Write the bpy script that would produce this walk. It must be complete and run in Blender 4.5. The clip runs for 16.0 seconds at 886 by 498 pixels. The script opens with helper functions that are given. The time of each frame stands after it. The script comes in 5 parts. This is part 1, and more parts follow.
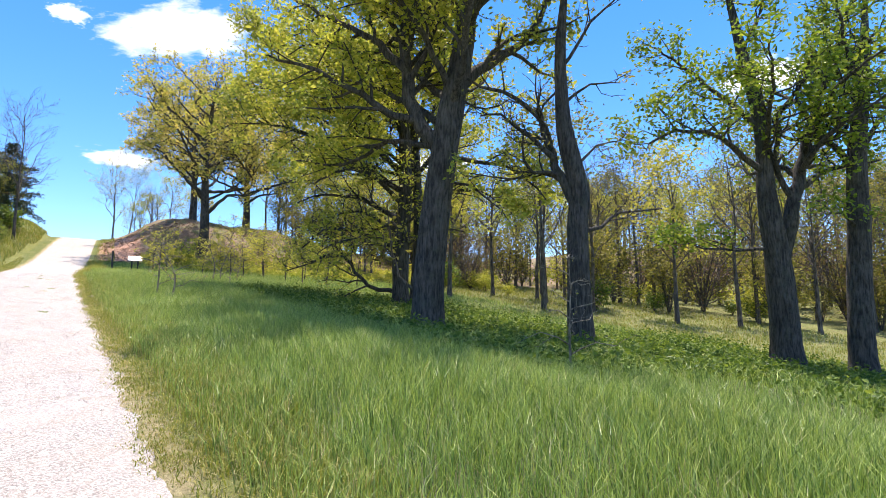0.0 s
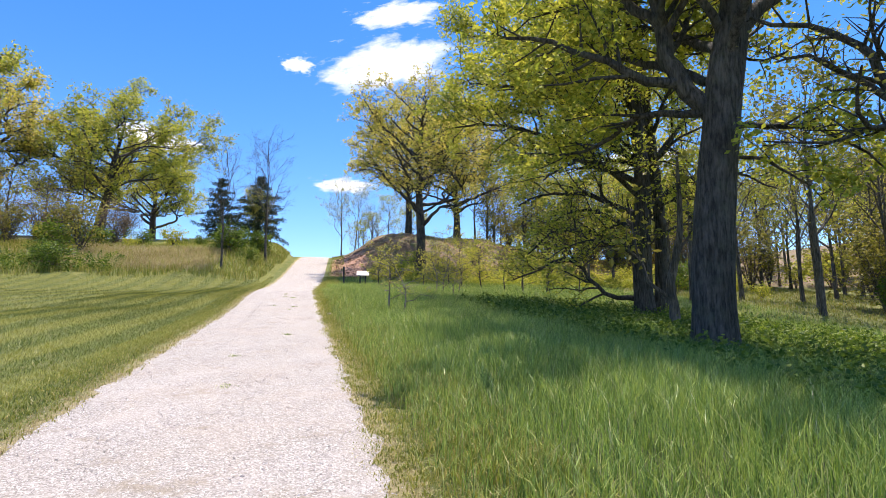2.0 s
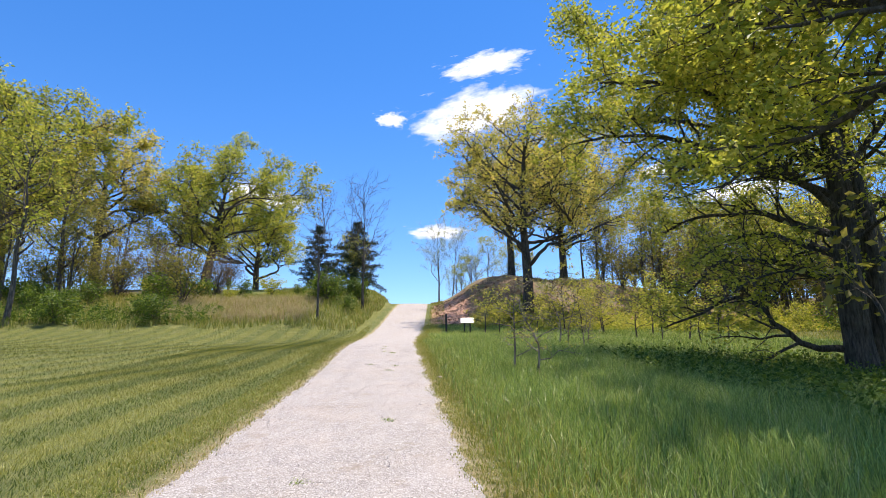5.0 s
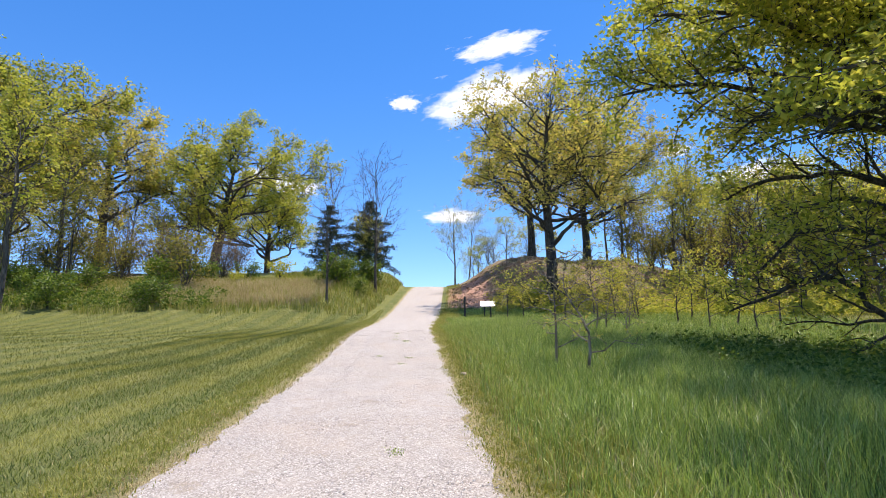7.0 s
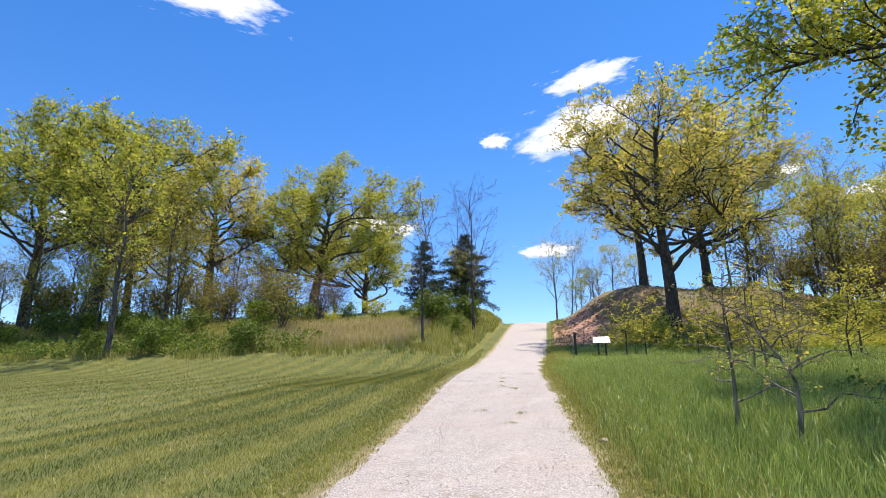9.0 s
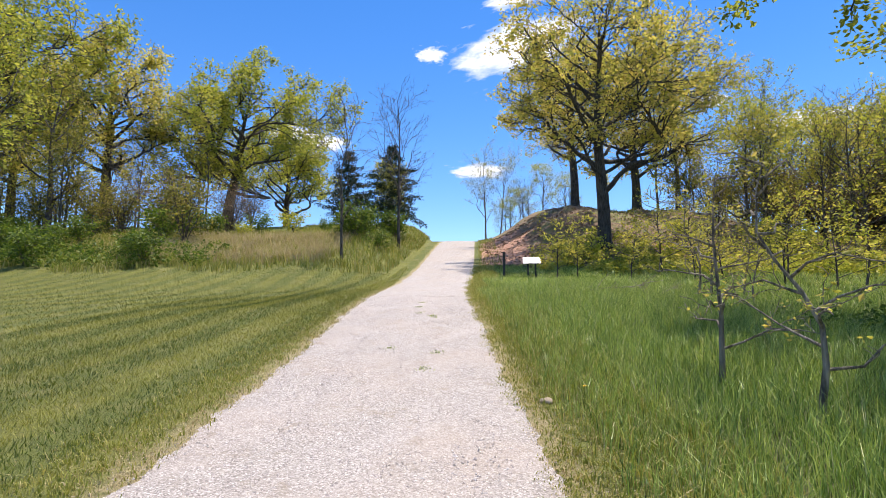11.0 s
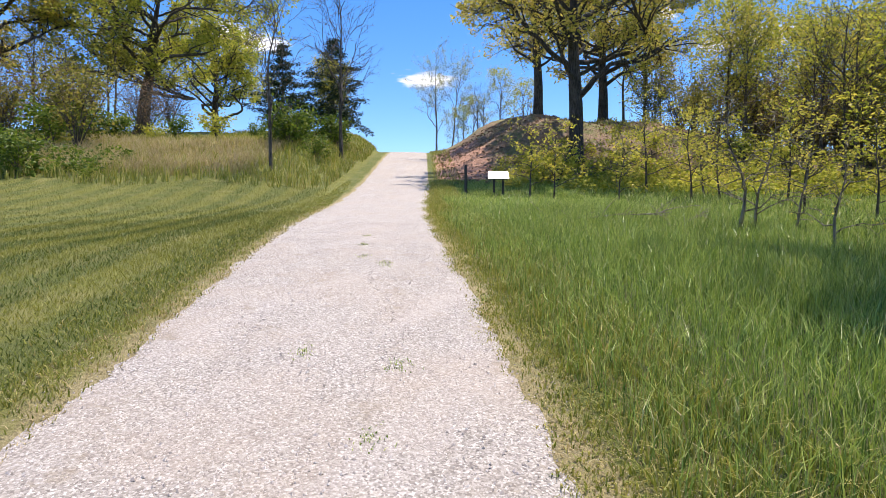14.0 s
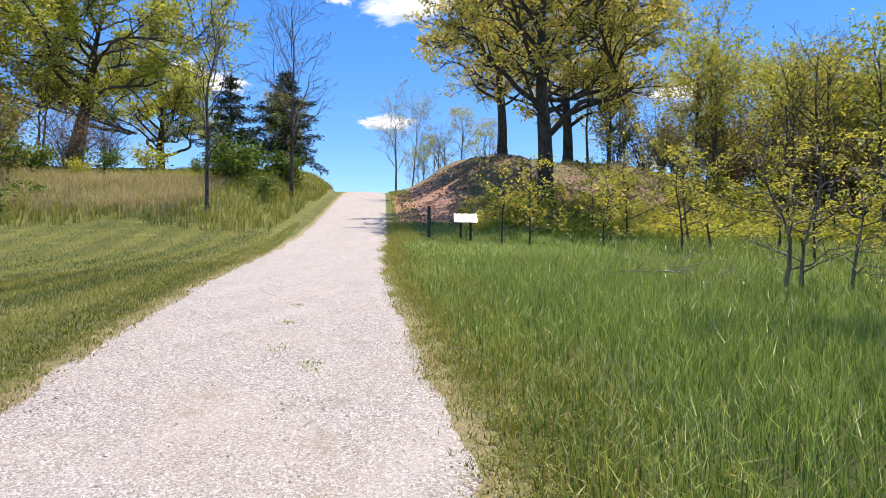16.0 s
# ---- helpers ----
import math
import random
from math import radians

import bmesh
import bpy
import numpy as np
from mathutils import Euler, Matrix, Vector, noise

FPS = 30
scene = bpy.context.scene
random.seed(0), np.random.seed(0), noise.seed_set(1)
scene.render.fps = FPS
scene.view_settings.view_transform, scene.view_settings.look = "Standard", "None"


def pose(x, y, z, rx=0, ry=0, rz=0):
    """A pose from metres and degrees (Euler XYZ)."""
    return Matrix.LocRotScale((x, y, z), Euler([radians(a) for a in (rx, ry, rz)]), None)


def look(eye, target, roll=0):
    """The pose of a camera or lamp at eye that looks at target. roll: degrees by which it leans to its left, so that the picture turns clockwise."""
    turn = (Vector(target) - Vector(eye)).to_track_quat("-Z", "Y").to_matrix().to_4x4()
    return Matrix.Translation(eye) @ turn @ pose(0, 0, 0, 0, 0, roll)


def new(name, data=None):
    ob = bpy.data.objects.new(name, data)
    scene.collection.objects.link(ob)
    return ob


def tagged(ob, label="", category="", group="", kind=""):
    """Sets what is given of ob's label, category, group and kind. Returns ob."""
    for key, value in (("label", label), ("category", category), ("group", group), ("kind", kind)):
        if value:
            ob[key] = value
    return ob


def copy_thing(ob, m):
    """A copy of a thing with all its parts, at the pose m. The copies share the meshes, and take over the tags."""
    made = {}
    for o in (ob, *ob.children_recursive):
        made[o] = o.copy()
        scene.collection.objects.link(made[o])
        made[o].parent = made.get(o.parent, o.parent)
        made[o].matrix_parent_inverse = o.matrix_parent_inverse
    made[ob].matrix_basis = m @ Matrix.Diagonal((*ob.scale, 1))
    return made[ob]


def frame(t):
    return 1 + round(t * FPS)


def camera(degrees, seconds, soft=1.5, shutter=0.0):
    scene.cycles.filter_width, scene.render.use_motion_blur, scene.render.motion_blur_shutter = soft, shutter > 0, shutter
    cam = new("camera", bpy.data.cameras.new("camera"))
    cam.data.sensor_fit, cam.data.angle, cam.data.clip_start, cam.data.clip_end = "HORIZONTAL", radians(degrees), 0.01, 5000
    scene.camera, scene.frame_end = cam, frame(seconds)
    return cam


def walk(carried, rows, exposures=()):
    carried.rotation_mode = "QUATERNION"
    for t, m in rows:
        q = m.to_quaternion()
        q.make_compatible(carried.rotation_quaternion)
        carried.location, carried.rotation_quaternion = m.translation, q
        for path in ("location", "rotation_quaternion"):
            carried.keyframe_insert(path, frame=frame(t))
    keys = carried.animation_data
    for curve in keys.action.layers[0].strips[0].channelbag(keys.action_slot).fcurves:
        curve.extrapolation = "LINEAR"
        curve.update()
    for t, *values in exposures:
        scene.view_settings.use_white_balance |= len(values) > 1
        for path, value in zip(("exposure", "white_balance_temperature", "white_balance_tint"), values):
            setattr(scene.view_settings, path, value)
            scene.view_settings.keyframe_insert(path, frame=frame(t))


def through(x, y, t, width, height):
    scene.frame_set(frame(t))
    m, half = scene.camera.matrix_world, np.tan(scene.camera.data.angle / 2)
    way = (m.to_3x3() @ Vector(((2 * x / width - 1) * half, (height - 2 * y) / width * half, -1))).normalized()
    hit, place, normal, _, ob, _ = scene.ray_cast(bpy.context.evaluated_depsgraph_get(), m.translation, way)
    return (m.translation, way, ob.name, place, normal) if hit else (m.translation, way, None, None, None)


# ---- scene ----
cam = camera(75.3, 16.0, soft=0.75)
METRES, EYE, TILT, LEAN, TURN = 22.0, 1.5, 8.2, 0.0, 0.0
ROWS = [
    (0.0, 0.0, 0.0, 0.0, 0.0, 0.0, -0.0),
    (0.5, -0.0165, 0.0276, -0.0003, 5.94, 0.34, 0.97),
    (1.0, -0.0352, 0.0545, 0.0002, 12.25, 1.27, 1.9),
    (1.5, -0.0522, 0.0813, 0.0008, 16.37, 1.97, 2.57),
    (2.0, -0.0705, 0.109, 0.0001, 19.83, 1.08, 3.04),
    (2.5, -0.088, 0.1352, 0.0001, 21.84, 0.39, 3.38),
    (3.0, -0.1071, 0.1617, -0.0002, 23.76, 0.55, 3.62),
    (3.5, -0.1248, 0.1869, 0.0007, 24.87, 2.62, 3.83),
    (4.0, -0.1446, 0.2108, 0.0021, 26.84, 4.56, 4.04),
    (4.5, -0.1614, 0.2354, 0.0035, 28.63, 6.22, 4.26),
    (7.0, -0.2454, 0.3661, 0.0015, 30.79, 4.65, 4.63),
    (7.5, -0.2644, 0.3911, 0.0017, 35.15, 7.82, 5.14),
    (8.0, -0.2864, 0.4144, 0.0025, 40.71, 10.09, 5.74),
    (10.5, -0.3676, 0.5417, 0.0018, 36.5, 3.79, 5.07),
    (11.0, -0.3842, 0.5684, 0.0018, 33.51, 0.43, 4.67),
    (11.5, -0.3983, 0.5958, 0.0011, 32.28, -2.04, 4.49),
    (12.0, -0.4177, 0.6205, 0.0017, 30.11, -3.59, 4.26),
    (12.5, -0.434, 0.6469, 0.0011, 28.6, -4.38, 3.89),
    (13.0, -0.4555, 0.6699, 0.0021, 28.53, -6.26, 3.84),
    (13.5, -0.473, 0.6973, 0.0011, 28.19, -7.07, 3.75),
    (14.0, -0.4932, 0.7218, 0.0018, 28.25, -8.62, 3.78),
    (14.5, -0.5087, 0.7503, 0.0009, 27.79, -9.69, 3.66),
    (15.0, -0.5268, 0.7745, 0.0014, 26.47, -9.66, 3.55),
    (15.5, -0.536, 0.803, 0.0006, 25.08, -7.3, 3.26),
    (16.0, -0.552, 0.8283, 0.0022, 24.2, -4.85, 3.22),
]
walk(cam, [(t, pose(0, 0, EYE, TILT, LEAN, TURN) @ pose(METRES * x, METRES * y, METRES * z, 90 + pitch, roll, yaw)) for t, x, y, z, yaw, pitch, roll in ROWS], exposures=[(0.0, 1.0, 6650, 18), (2.0, 0.75, 6650, 18), (5.0, 0.6, 6650, 18), (16.0, 0.6, 6650, 18)])

# ---- world, sun, exposure ----
SUN_DIR = Vector((0.05, 0.27, 1.0)).normalized()      # towards the sun
world = bpy.data.worlds.new("world")
scene.world = world
world.use_nodes = True
wn = world.node_tree.nodes
sky = wn.new("ShaderNodeTexSky")
sky.sky_type, sky.sun_disc = "NISHITA", False
sky.sun_elevation = math.asin(SUN_DIR.z)
sky.sun_rotation = math.atan2(SUN_DIR.x, SUN_DIR.y)
sky.altitude, sky.air_density, sky.dust_density, sky.ozone_density = 600.0, 0.97, 0.05, 1.5
deep = wn.new("ShaderNodeHueSaturation")
deep.inputs["Saturation"].default_value, deep.inputs["Hue"].default_value = 1.36, 0.505
world.node_tree.links.new(sky.outputs[0], deep.inputs["Color"])
world.node_tree.links.new(deep.outputs[0], wn["Background"].inputs[0])
wn["Background"].inputs[1].default_value = 0.15
lamp = bpy.data.lights.new("sun", "SUN")
lamp.energy, lamp.angle, lamp.color = 5.0, radians(0.55), (1.0, 0.94, 0.83)
sun = new("sun", lamp)
sun.matrix_world = look(SUN_DIR * 60, (0, 0, 0))

# ---- materials ----


class Nodes:
    """Short hand for building a node material."""

    def __init__(self, name, rough=0.9):
        self.mat = bpy.data.materials.new(name)
        self.mat.use_nodes = True
        self.tree = self.mat.node_tree
        self.bsdf = self.tree.nodes["Principled BSDF"]
        self.out = self.tree.nodes["Material Output"]
        self.bsdf.inputs["Roughness"].default_value = rough
        self.pos = self.tree.nodes.new("ShaderNodeNewGeometry")

    def link(self, a, b):
        self.tree.links.new(a, b)

    def coords(self, scale=(1, 1, 1), local=False, turn=0.0):
        m = self.tree.nodes.new("ShaderNodeMapping")
        m.inputs["Scale"].default_value = scale
        m.inputs["Rotation"].default_value = (0, 0, radians(turn))
        if local:
            c = self.tree.nodes.new("ShaderNodeTexCoord")
            self.link(c.outputs["Object"], m.inputs[0])
        else:
            self.link(self.pos.outputs["Position"], m.inputs[0])
        return m.outputs[0]

    def noise(self, scale, detail=4.0, rough=0.6, vec=None, lo=0.35, hi=0.65):
        n = self.tree.nodes.new("ShaderNodeTexNoise")
        n.inputs["Scale"].default_value, n.inputs["Detail"].default_value = scale, detail
        n.inputs["Roughness"].default_value = rough
        self.link(vec if vec else self.pos.outputs["Position"], n.inputs["Vector"])
        return self.remap(n.outputs[0], lo, hi)

    def remap(self, v, lo, hi, a=0.0, b=1.0):
        r = self.tree.nodes.new("ShaderNodeMapRange")
        for i, x in zip((1, 2, 3, 4), (lo, hi, a, b)):
            r.inputs[i].default_value = x
        self.link(v, r.inputs[0])
        return r.outputs[0]

    def voronoi(self, scale, feature="F1", out="Distance", vec=None):
        n = self.tree.nodes.new("ShaderNodeTexVoronoi")
        n.feature = feature
        n.inputs["Scale"].default_value = scale
        self.link(vec if vec else self.pos.outputs["Position"], n.inputs["Vector"])
        return n.outputs[out]

    def mix(self, f, a, b, mode="MIX"):
        n = self.tree.nodes.new("ShaderNodeMix")
        n.data_type, n.blend_type = "RGBA", mode
        for sock, v in ((n.inputs[0], f), (n.inputs[6], a), (n.inputs[7], b)):
            if isinstance(v, (int, float)):
                sock.default_value = v
            elif isinstance(v, tuple):
                sock.default_value = (*v, 1)
            else:
                self.link(v, sock)
        return n.outputs[2]

    def ramp(self, f, stops):
        n = self.tree.nodes.new("ShaderNodeValToRGB")
        e = n.color_ramp.elements
        while len(e) < len(stops):
            e.new(0.5)
        for el, (p, c) in zip(e, stops):
            el.position, el.color = p, (*c, 1)
        self.link(f, n.inputs[0])
        return n.outputs[0]

    def math(self, op, a, b=0.0):
        n = self.tree.nodes.new("ShaderNodeMath")
        n.operation = op
        for sock, v in zip(n.inputs, (a, b)):
            if isinstance(v, (int, float)):
                sock.default_value = v
            else:
                self.link(v, sock)
        return n.outputs[0]

    def colour(self, c):
        self.link(c, self.bsdf.inputs["Base Color"])
        return self

    def bump(self, h, strength, dist):
        n = self.tree.nodes.new("ShaderNodeBump")
        n.inputs["Strength"].default_value, n.inputs["Distance"].default_value = strength, dist
        self.link(h, n.inputs["Height"])
        self.link(n.outputs[0], self.bsdf.inputs["Normal"])
        return self


def leaf_material(name, stops, through=0.44, rough=0.5):
    """Leaf or blade: each piece its own shade, light passing through it."""
    m = Nodes(name, rough)
    m.bsdf.inputs["Specular IOR Level"].default_value = 0.28
    c = m.ramp(m.pos.outputs["Random Per Island"], stops)
    c = m.mix(m.math("MULTIPLY", m.noise(0.6, 2.0), 0.45), c, (0.75, 0.72, 0.62), "MULTIPLY")
    m.colour(c)
    t = m.tree.nodes.new("ShaderNodeBsdfTranslucent")
    warm = m.mix(0.5, c, (1.0, 1.0, 0.45), "MULTIPLY")
    m.link(warm, t.inputs[0])
    mixer = m.tree.nodes.new("ShaderNodeMixShader")
    mixer.inputs[0].default_value = through
    m.link(m.bsdf.outputs[0], mixer.inputs[1])
    m.link(t.outputs[0], mixer.inputs[2])
    m.link(mixer.outputs[0], m.out.inputs[0])
    return m.mat


def bark_material(name, dark, light, moss=None):
    m = Nodes(name, 0.95)
    v = m.coords((1, 1, 0.16))
    ridges = m.noise(17, 6, 0.65, v, 0.38, 0.62)
    patches = m.noise(1.7, 4, 0.6, None, 0.4, 0.65)
    c = m.mix(ridges, dark, light)
    c = m.mix(m.math("MULTIPLY", patches, 0.5), c, tuple(x * 0.62 for x in dark))
    if moss:
        c = m.mix(m.math("MULTIPLY", m.noise(3.3, 5, 0.7, None, 0.5, 0.7), 0.5), c, moss)
    m.colour(c)
    m.bump(ridges, 0.9, 0.03)
    return m.mat


OAK_BARK = bark_material("oak_bark", (0.026, 0.021, 0.018), (0.125, 0.108, 0.095), (0.11, 0.115, 0.085))
PALE_BARK = bark_material("pale_bark", (0.12, 0.11, 0.095), (0.36, 0.34, 0.31))
TWIG_BARK = bark_material("twig_bark", (0.05, 0.042, 0.034), (0.20, 0.172, 0.145))
DEAD_WOOD = bark_material("dead_wood", (0.20, 0.16, 0.12), (0.46, 0.40, 0.32))
LICHEN_BARK = bark_material("lichen_bark", (0.09, 0.072, 0.055), (0.38, 0.33, 0.26), (0.38, 0.37, 0.27))

LEAF_OAK = leaf_material("young_oak_leaf", [(0.0, (0.24, 0.29, 0.04)), (0.5, (0.44, 0.46, 0.07)), (1.0, (0.66, 0.60, 0.12))], 0.5)
LEAF_GREEN = leaf_material("fresh_green_leaf", [(0.0, (0.12, 0.20, 0.025)), (0.6, (0.25, 0.34, 0.04)), (1.0, (0.44, 0.48, 0.07))])
LEAF_GOLD = leaf_material("golden_oak_leaf", [(0.0, (0.33, 0.34, 0.06)), (0.55, (0.60, 0.54, 0.13)), (1.0, (0.76, 0.58, 0.18))], 0.6)
LEAF_LIME = leaf_material("lime_leaf", [(0.0, (0.30, 0.32, 0.05)), (0.5, (0.52, 0.49, 0.09)), (1.0, (0.72, 0.60, 0.13))], 0.55)
LEAF_OLIVE = leaf_material("olive_leaf", [(0.0, (0.14, 0.145, 0.035)), (0.5, (0.27, 0.26, 0.055)), (1.0, (0.44, 0.37, 0.10))])
LEAF_WEED = leaf_material("weed_leaf", [(0.0, (0.06, 0.115, 0.018)), (0.6, (0.14, 0.21, 0.03)), (1.0, (0.27, 0.34, 0.055))])
LEAF_BUD = leaf_material("reddish_bud", [(0.0, (0.20, 0.12, 0.08)), (0.6, (0.27, 0.17, 0.11)), (1.0, (0.30, 0.24, 0.12))], 0.25)
NEEDLE = leaf_material("cedar_needle", [(0.0, (0.016, 0.03, 0.014)), (0.6, (0.03, 0.055, 0.022)), (1.0, (0.06, 0.085, 0.03))], 0.12)
DRY_LEAF = leaf_material("dry_leaf", [(0.0, (0.14, 0.08, 0.05)), (0.6, (0.26, 0.16, 0.10)), (1.0, (0.36, 0.25, 0.17))], 0.15)
BLADE_TALL = leaf_material("tall_grass_blade", [(0.0, (0.07, 0.14, 0.028)), (0.5, (0.31, 0.43, 0.09)), (0.92, (0.56, 0.64, 0.19)), (1.0, (0.68, 0.62, 0.36))], 0.32, 0.40)
BLADE_EDGE = leaf_material("verge_grass_blade", [(0.0, (0.18, 0.22, 0.035)), (0.5, (0.32, 0.34, 0.07)), (0.85, (0.48, 0.43, 0.14)), (1.0, (0.56, 0.47, 0.24))], 0.4, 0.5)
BLADE_DRY = leaf_material("dry_grass_blade", [(0.0, (0.34, 0.26, 0.14)), (0.6, (0.55, 0.45, 0.26)), (1.0, (0.68, 0.58, 0.37))], 0.4, 0.6)


def lawn_stripes(m):
    """Mower stripes along the lane, about a metre wide, in slightly wandering lines."""
    v = m.coords((1, 1, 1), turn=-31.0)
    x = m.tree.nodes.new("ShaderNodeSeparateXYZ")
    m.link(v, x.inputs[0])
    wob = m.math("MULTIPLY", m.noise(0.12, 2, 0.5, None, 0.3, 0.7), 0.35)
    ph = m.math("MULTIPLY", m.math("ADD", x.outputs[0], wob), 5.2)
    return m.math("MULTIPLY", m.remap(m.math("SINE", ph), -0.35, 0.45), m.remap(x.outputs[0], -3.3, -2.3, 1.0, 0.0))


def uphill_tint(m):
    """How far the lawn's colour turns darker and yellower up the hill, in uneven patches."""
    sep = m.tree.nodes.new("ShaderNodeSeparateXYZ")
    m.link(m.coords((1, 1, 1), turn=-34.0), sep.inputs[0])
    return m.remap(m.math("ADD", sep.outputs[1], m.math("MULTIPLY", m.noise(0.25, 4, 0.6), 9.0)), 19.0, 33.0)


def lawn_blade():
    m = Nodes("mown_grass_blade", 0.5)
    c = m.ramp(m.pos.outputs["Random Per Island"], [(0.0, (0.075, 0.115, 0.016)), (0.5, (0.14, 0.185, 0.026)), (0.9, (0.255, 0.275, 0.055)), (1.0, (0.46, 0.39, 0.17))])
    pale = m.mix(0.7, c, (0.50, 0.46, 0.10))
    c = m.mix(m.math("MULTIPLY", m.math("MULTIPLY", lawn_stripes(m), m.noise(0.35, 4, 0.6, None, 0.2, 0.5)), 0.68), c, pale)
    c = m.mix(uphill_tint(m), c, (0.76, 0.76, 0.52), "MULTIPLY")
    m.colour(c)
    t = m.tree.nodes.new("ShaderNodeBsdfTranslucent")
    m.link(c, t.inputs[0])
    mixer = m.tree.nodes.new("ShaderNodeMixShader")
    mixer.inputs[0].default_value = 0.35
    m.link(m.bsdf.outputs[0], mixer.inputs[1])
    m.link(t.outputs[0], mixer.inputs[2])
    m.link(mixer.outputs[0], m.out.inputs[0])
    return m.mat


BLADE_LAWN = lawn_blade()


def ground_material():
    """Grassy ground: worn straw thatch near the lane, striped lawn, leaf litter on the ridge, shade coloured in under
    tall grass.
    """
    m = Nodes("grassy_ground", 0.95)
    fine = m.noise(45, 6, 0.7, None, 0.3, 0.7)
    mid = m.noise(4.5, 5, 0.65, None, 0.35, 0.65)
    grass = m.mix(fine, (0.09, 0.115, 0.018), (0.21, 0.235, 0.04))
    pale = m.mix(fine, (0.19, 0.195, 0.028), (0.36, 0.34, 0.065))
    c = m.mix(m.math("MULTIPLY", m.math("MULTIPLY", lawn_stripes(m), m.noise(0.35, 4, 0.6, None, 0.2, 0.5)), 0.58), grass, pale)
    c = m.mix(uphill_tint(m), c, (0.76, 0.76, 0.52), "MULTIPLY")
    c = m.mix(m.math("MULTIPLY", mid, 0.5), c, (0.085, 0.105, 0.022))
    c = m.mix(m.math("MULTIPLY", m.noise(1.3, 6, 0.7, None, 0.5, 0.72), 0.5), c, (0.33, 0.29, 0.11))
    attr = m.tree.nodes.new("ShaderNodeVertexColor")
    attr.layer_name = "cover"
    sep = m.tree.nodes.new("ShaderNodeSeparateColor")
    m.link(attr.outputs[0], sep.inputs[0])
    thatch = m.mix(fine, (0.22, 0.175, 0.075), (0.47, 0.40, 0.20))
    thatch = m.mix(m.math("MULTIPLY", m.noise(6, 5, 0.7, None, 0.5, 0.62), 0.5), thatch, (0.19, 0.20, 0.045))
    rag = m.remap(m.math("ADD", sep.outputs[0], m.math("MULTIPLY", m.noise(7, 5, 0.7, None, 0.3, 0.7), 0.5)), 0.55, 0.95)
    c = m.mix(rag, c, thatch)
    litter = m.mix(m.noise(9, 6, 0.75, None, 0.35, 0.65), (0.12, 0.075, 0.048), (0.36, 0.24, 0.15))
    litter = m.mix(m.math("MULTIPLY", m.noise(1.1, 4, 0.6, None, 0.45, 0.6), 0.65), litter, (0.13, 0.17, 0.04))
    rag2 = m.remap(m.math("ADD", sep.outputs[1], m.math("MULTIPLY", mid, 0.4)), 0.5, 0.9)
    c = m.mix(rag2, c, litter)
    clay = m.mix(m.noise(5, 6, 0.7, None, 0.35, 0.65), (0.31, 0.15, 0.09), (0.56, 0.34, 0.23))
    rag3 = m.remap(m.math("ADD", sep.outputs[2], m.math("MULTIPLY", mid, 0.35)), 0.6, 0.85)
    c = m.mix(rag3, c, clay)
    # earth under the meadow, with the shade between tall blades in its colour
    shaded_soil = m.mix(fine, (0.035, 0.045, 0.012), (0.10, 0.115, 0.035))
    c = m.mix(m.math("MULTIPLY", m.math("SUBTRACT", 1.0, attr.outputs["Alpha"]), 0.8), c, shaded_soil)
    m.colour(c)
    m.bump(m.mix(0.5, fine, mid), 0.8, 0.06)
    return m.mat


def gravel_material():
    m = Nodes("pale_gravel", 0.9)
    stone = m.voronoi(88, "F1", "Color")
    edge = m.voronoi(88, "DISTANCE_TO_EDGE", "Distance")
    sep = m.tree.nodes.new("ShaderNodeSeparateColor")
    m.link(stone, sep.inputs[0])
    c = m.ramp(sep.outputs[0], [(0.0, (0.17, 0.15, 0.13)), (0.3, (0.32, 0.29, 0.255)), (0.75, (0.455, 0.42, 0.375)), (1.0, (0.66, 0.63, 0.585))])
    gap = m.remap(edge, 0.0, 0.09)
    c = m.mix(gap, m.mix(0.35, c, (0.20, 0.17, 0.14)), c)
    c = m.mix(m.math("MULTIPLY", m.noise(0.9, 5, 0.65, None, 0.45, 0.68), 0.45), c, (0.42, 0.345, 0.275))
    along = m.coords((1, 0.12, 1), turn=-34.0)
    c = m.mix(m.math("MULTIPLY", m.noise(2.2, 4, 0.6, along, 0.45, 0.7), 0.35), c, (0.50, 0.455, 0.42))
    c = m.mix(m.math("MULTIPLY", m.noise(2.6, 5, 0.7, None, 0.58, 0.70), 0.65), c, (0.26, 0.21, 0.14))
    c = m.mix(m.math("MULTIPLY", m.noise(60, 3, 0.7, None, 0.5, 0.62), 0.42), c, (0.17, 0.15, 0.14))
    m.colour(c)
    m.bump(m.mix(0.5, gap, m.noise(80, 4, 0.7)), 0.55, 0.010)
    return m.mat


def plain(name, a, b, scale, rough, bump=0.2, metal=0.0):
    m = Nodes(name, rough)
    n = m.noise(scale, 5, 0.65)
    m.colour(m.mix(n, a, b)).bump(n, bump, 0.004)
    m.bsdf.inputs["Metallic"].default_value = metal
    return m.mat


GROUND = ground_material()
GRAVEL = gravel_material()


def stone_material():
    m = Nodes("loose_stone", 0.9)
    c = m.ramp(m.pos.outputs["Random Per Island"], [(0.0, (0.30, 0.26, 0.23)), (0.15, (0.36, 0.32, 0.29)), (0.6, (0.45, 0.40, 0.37)), (1.0, (0.64, 0.60, 0.57))])
    m.colour(m.mix(m.math("MULTIPLY", m.noise(160, 4), 0.25), c, (0.33, 0.29, 0.25)))
    return m.mat


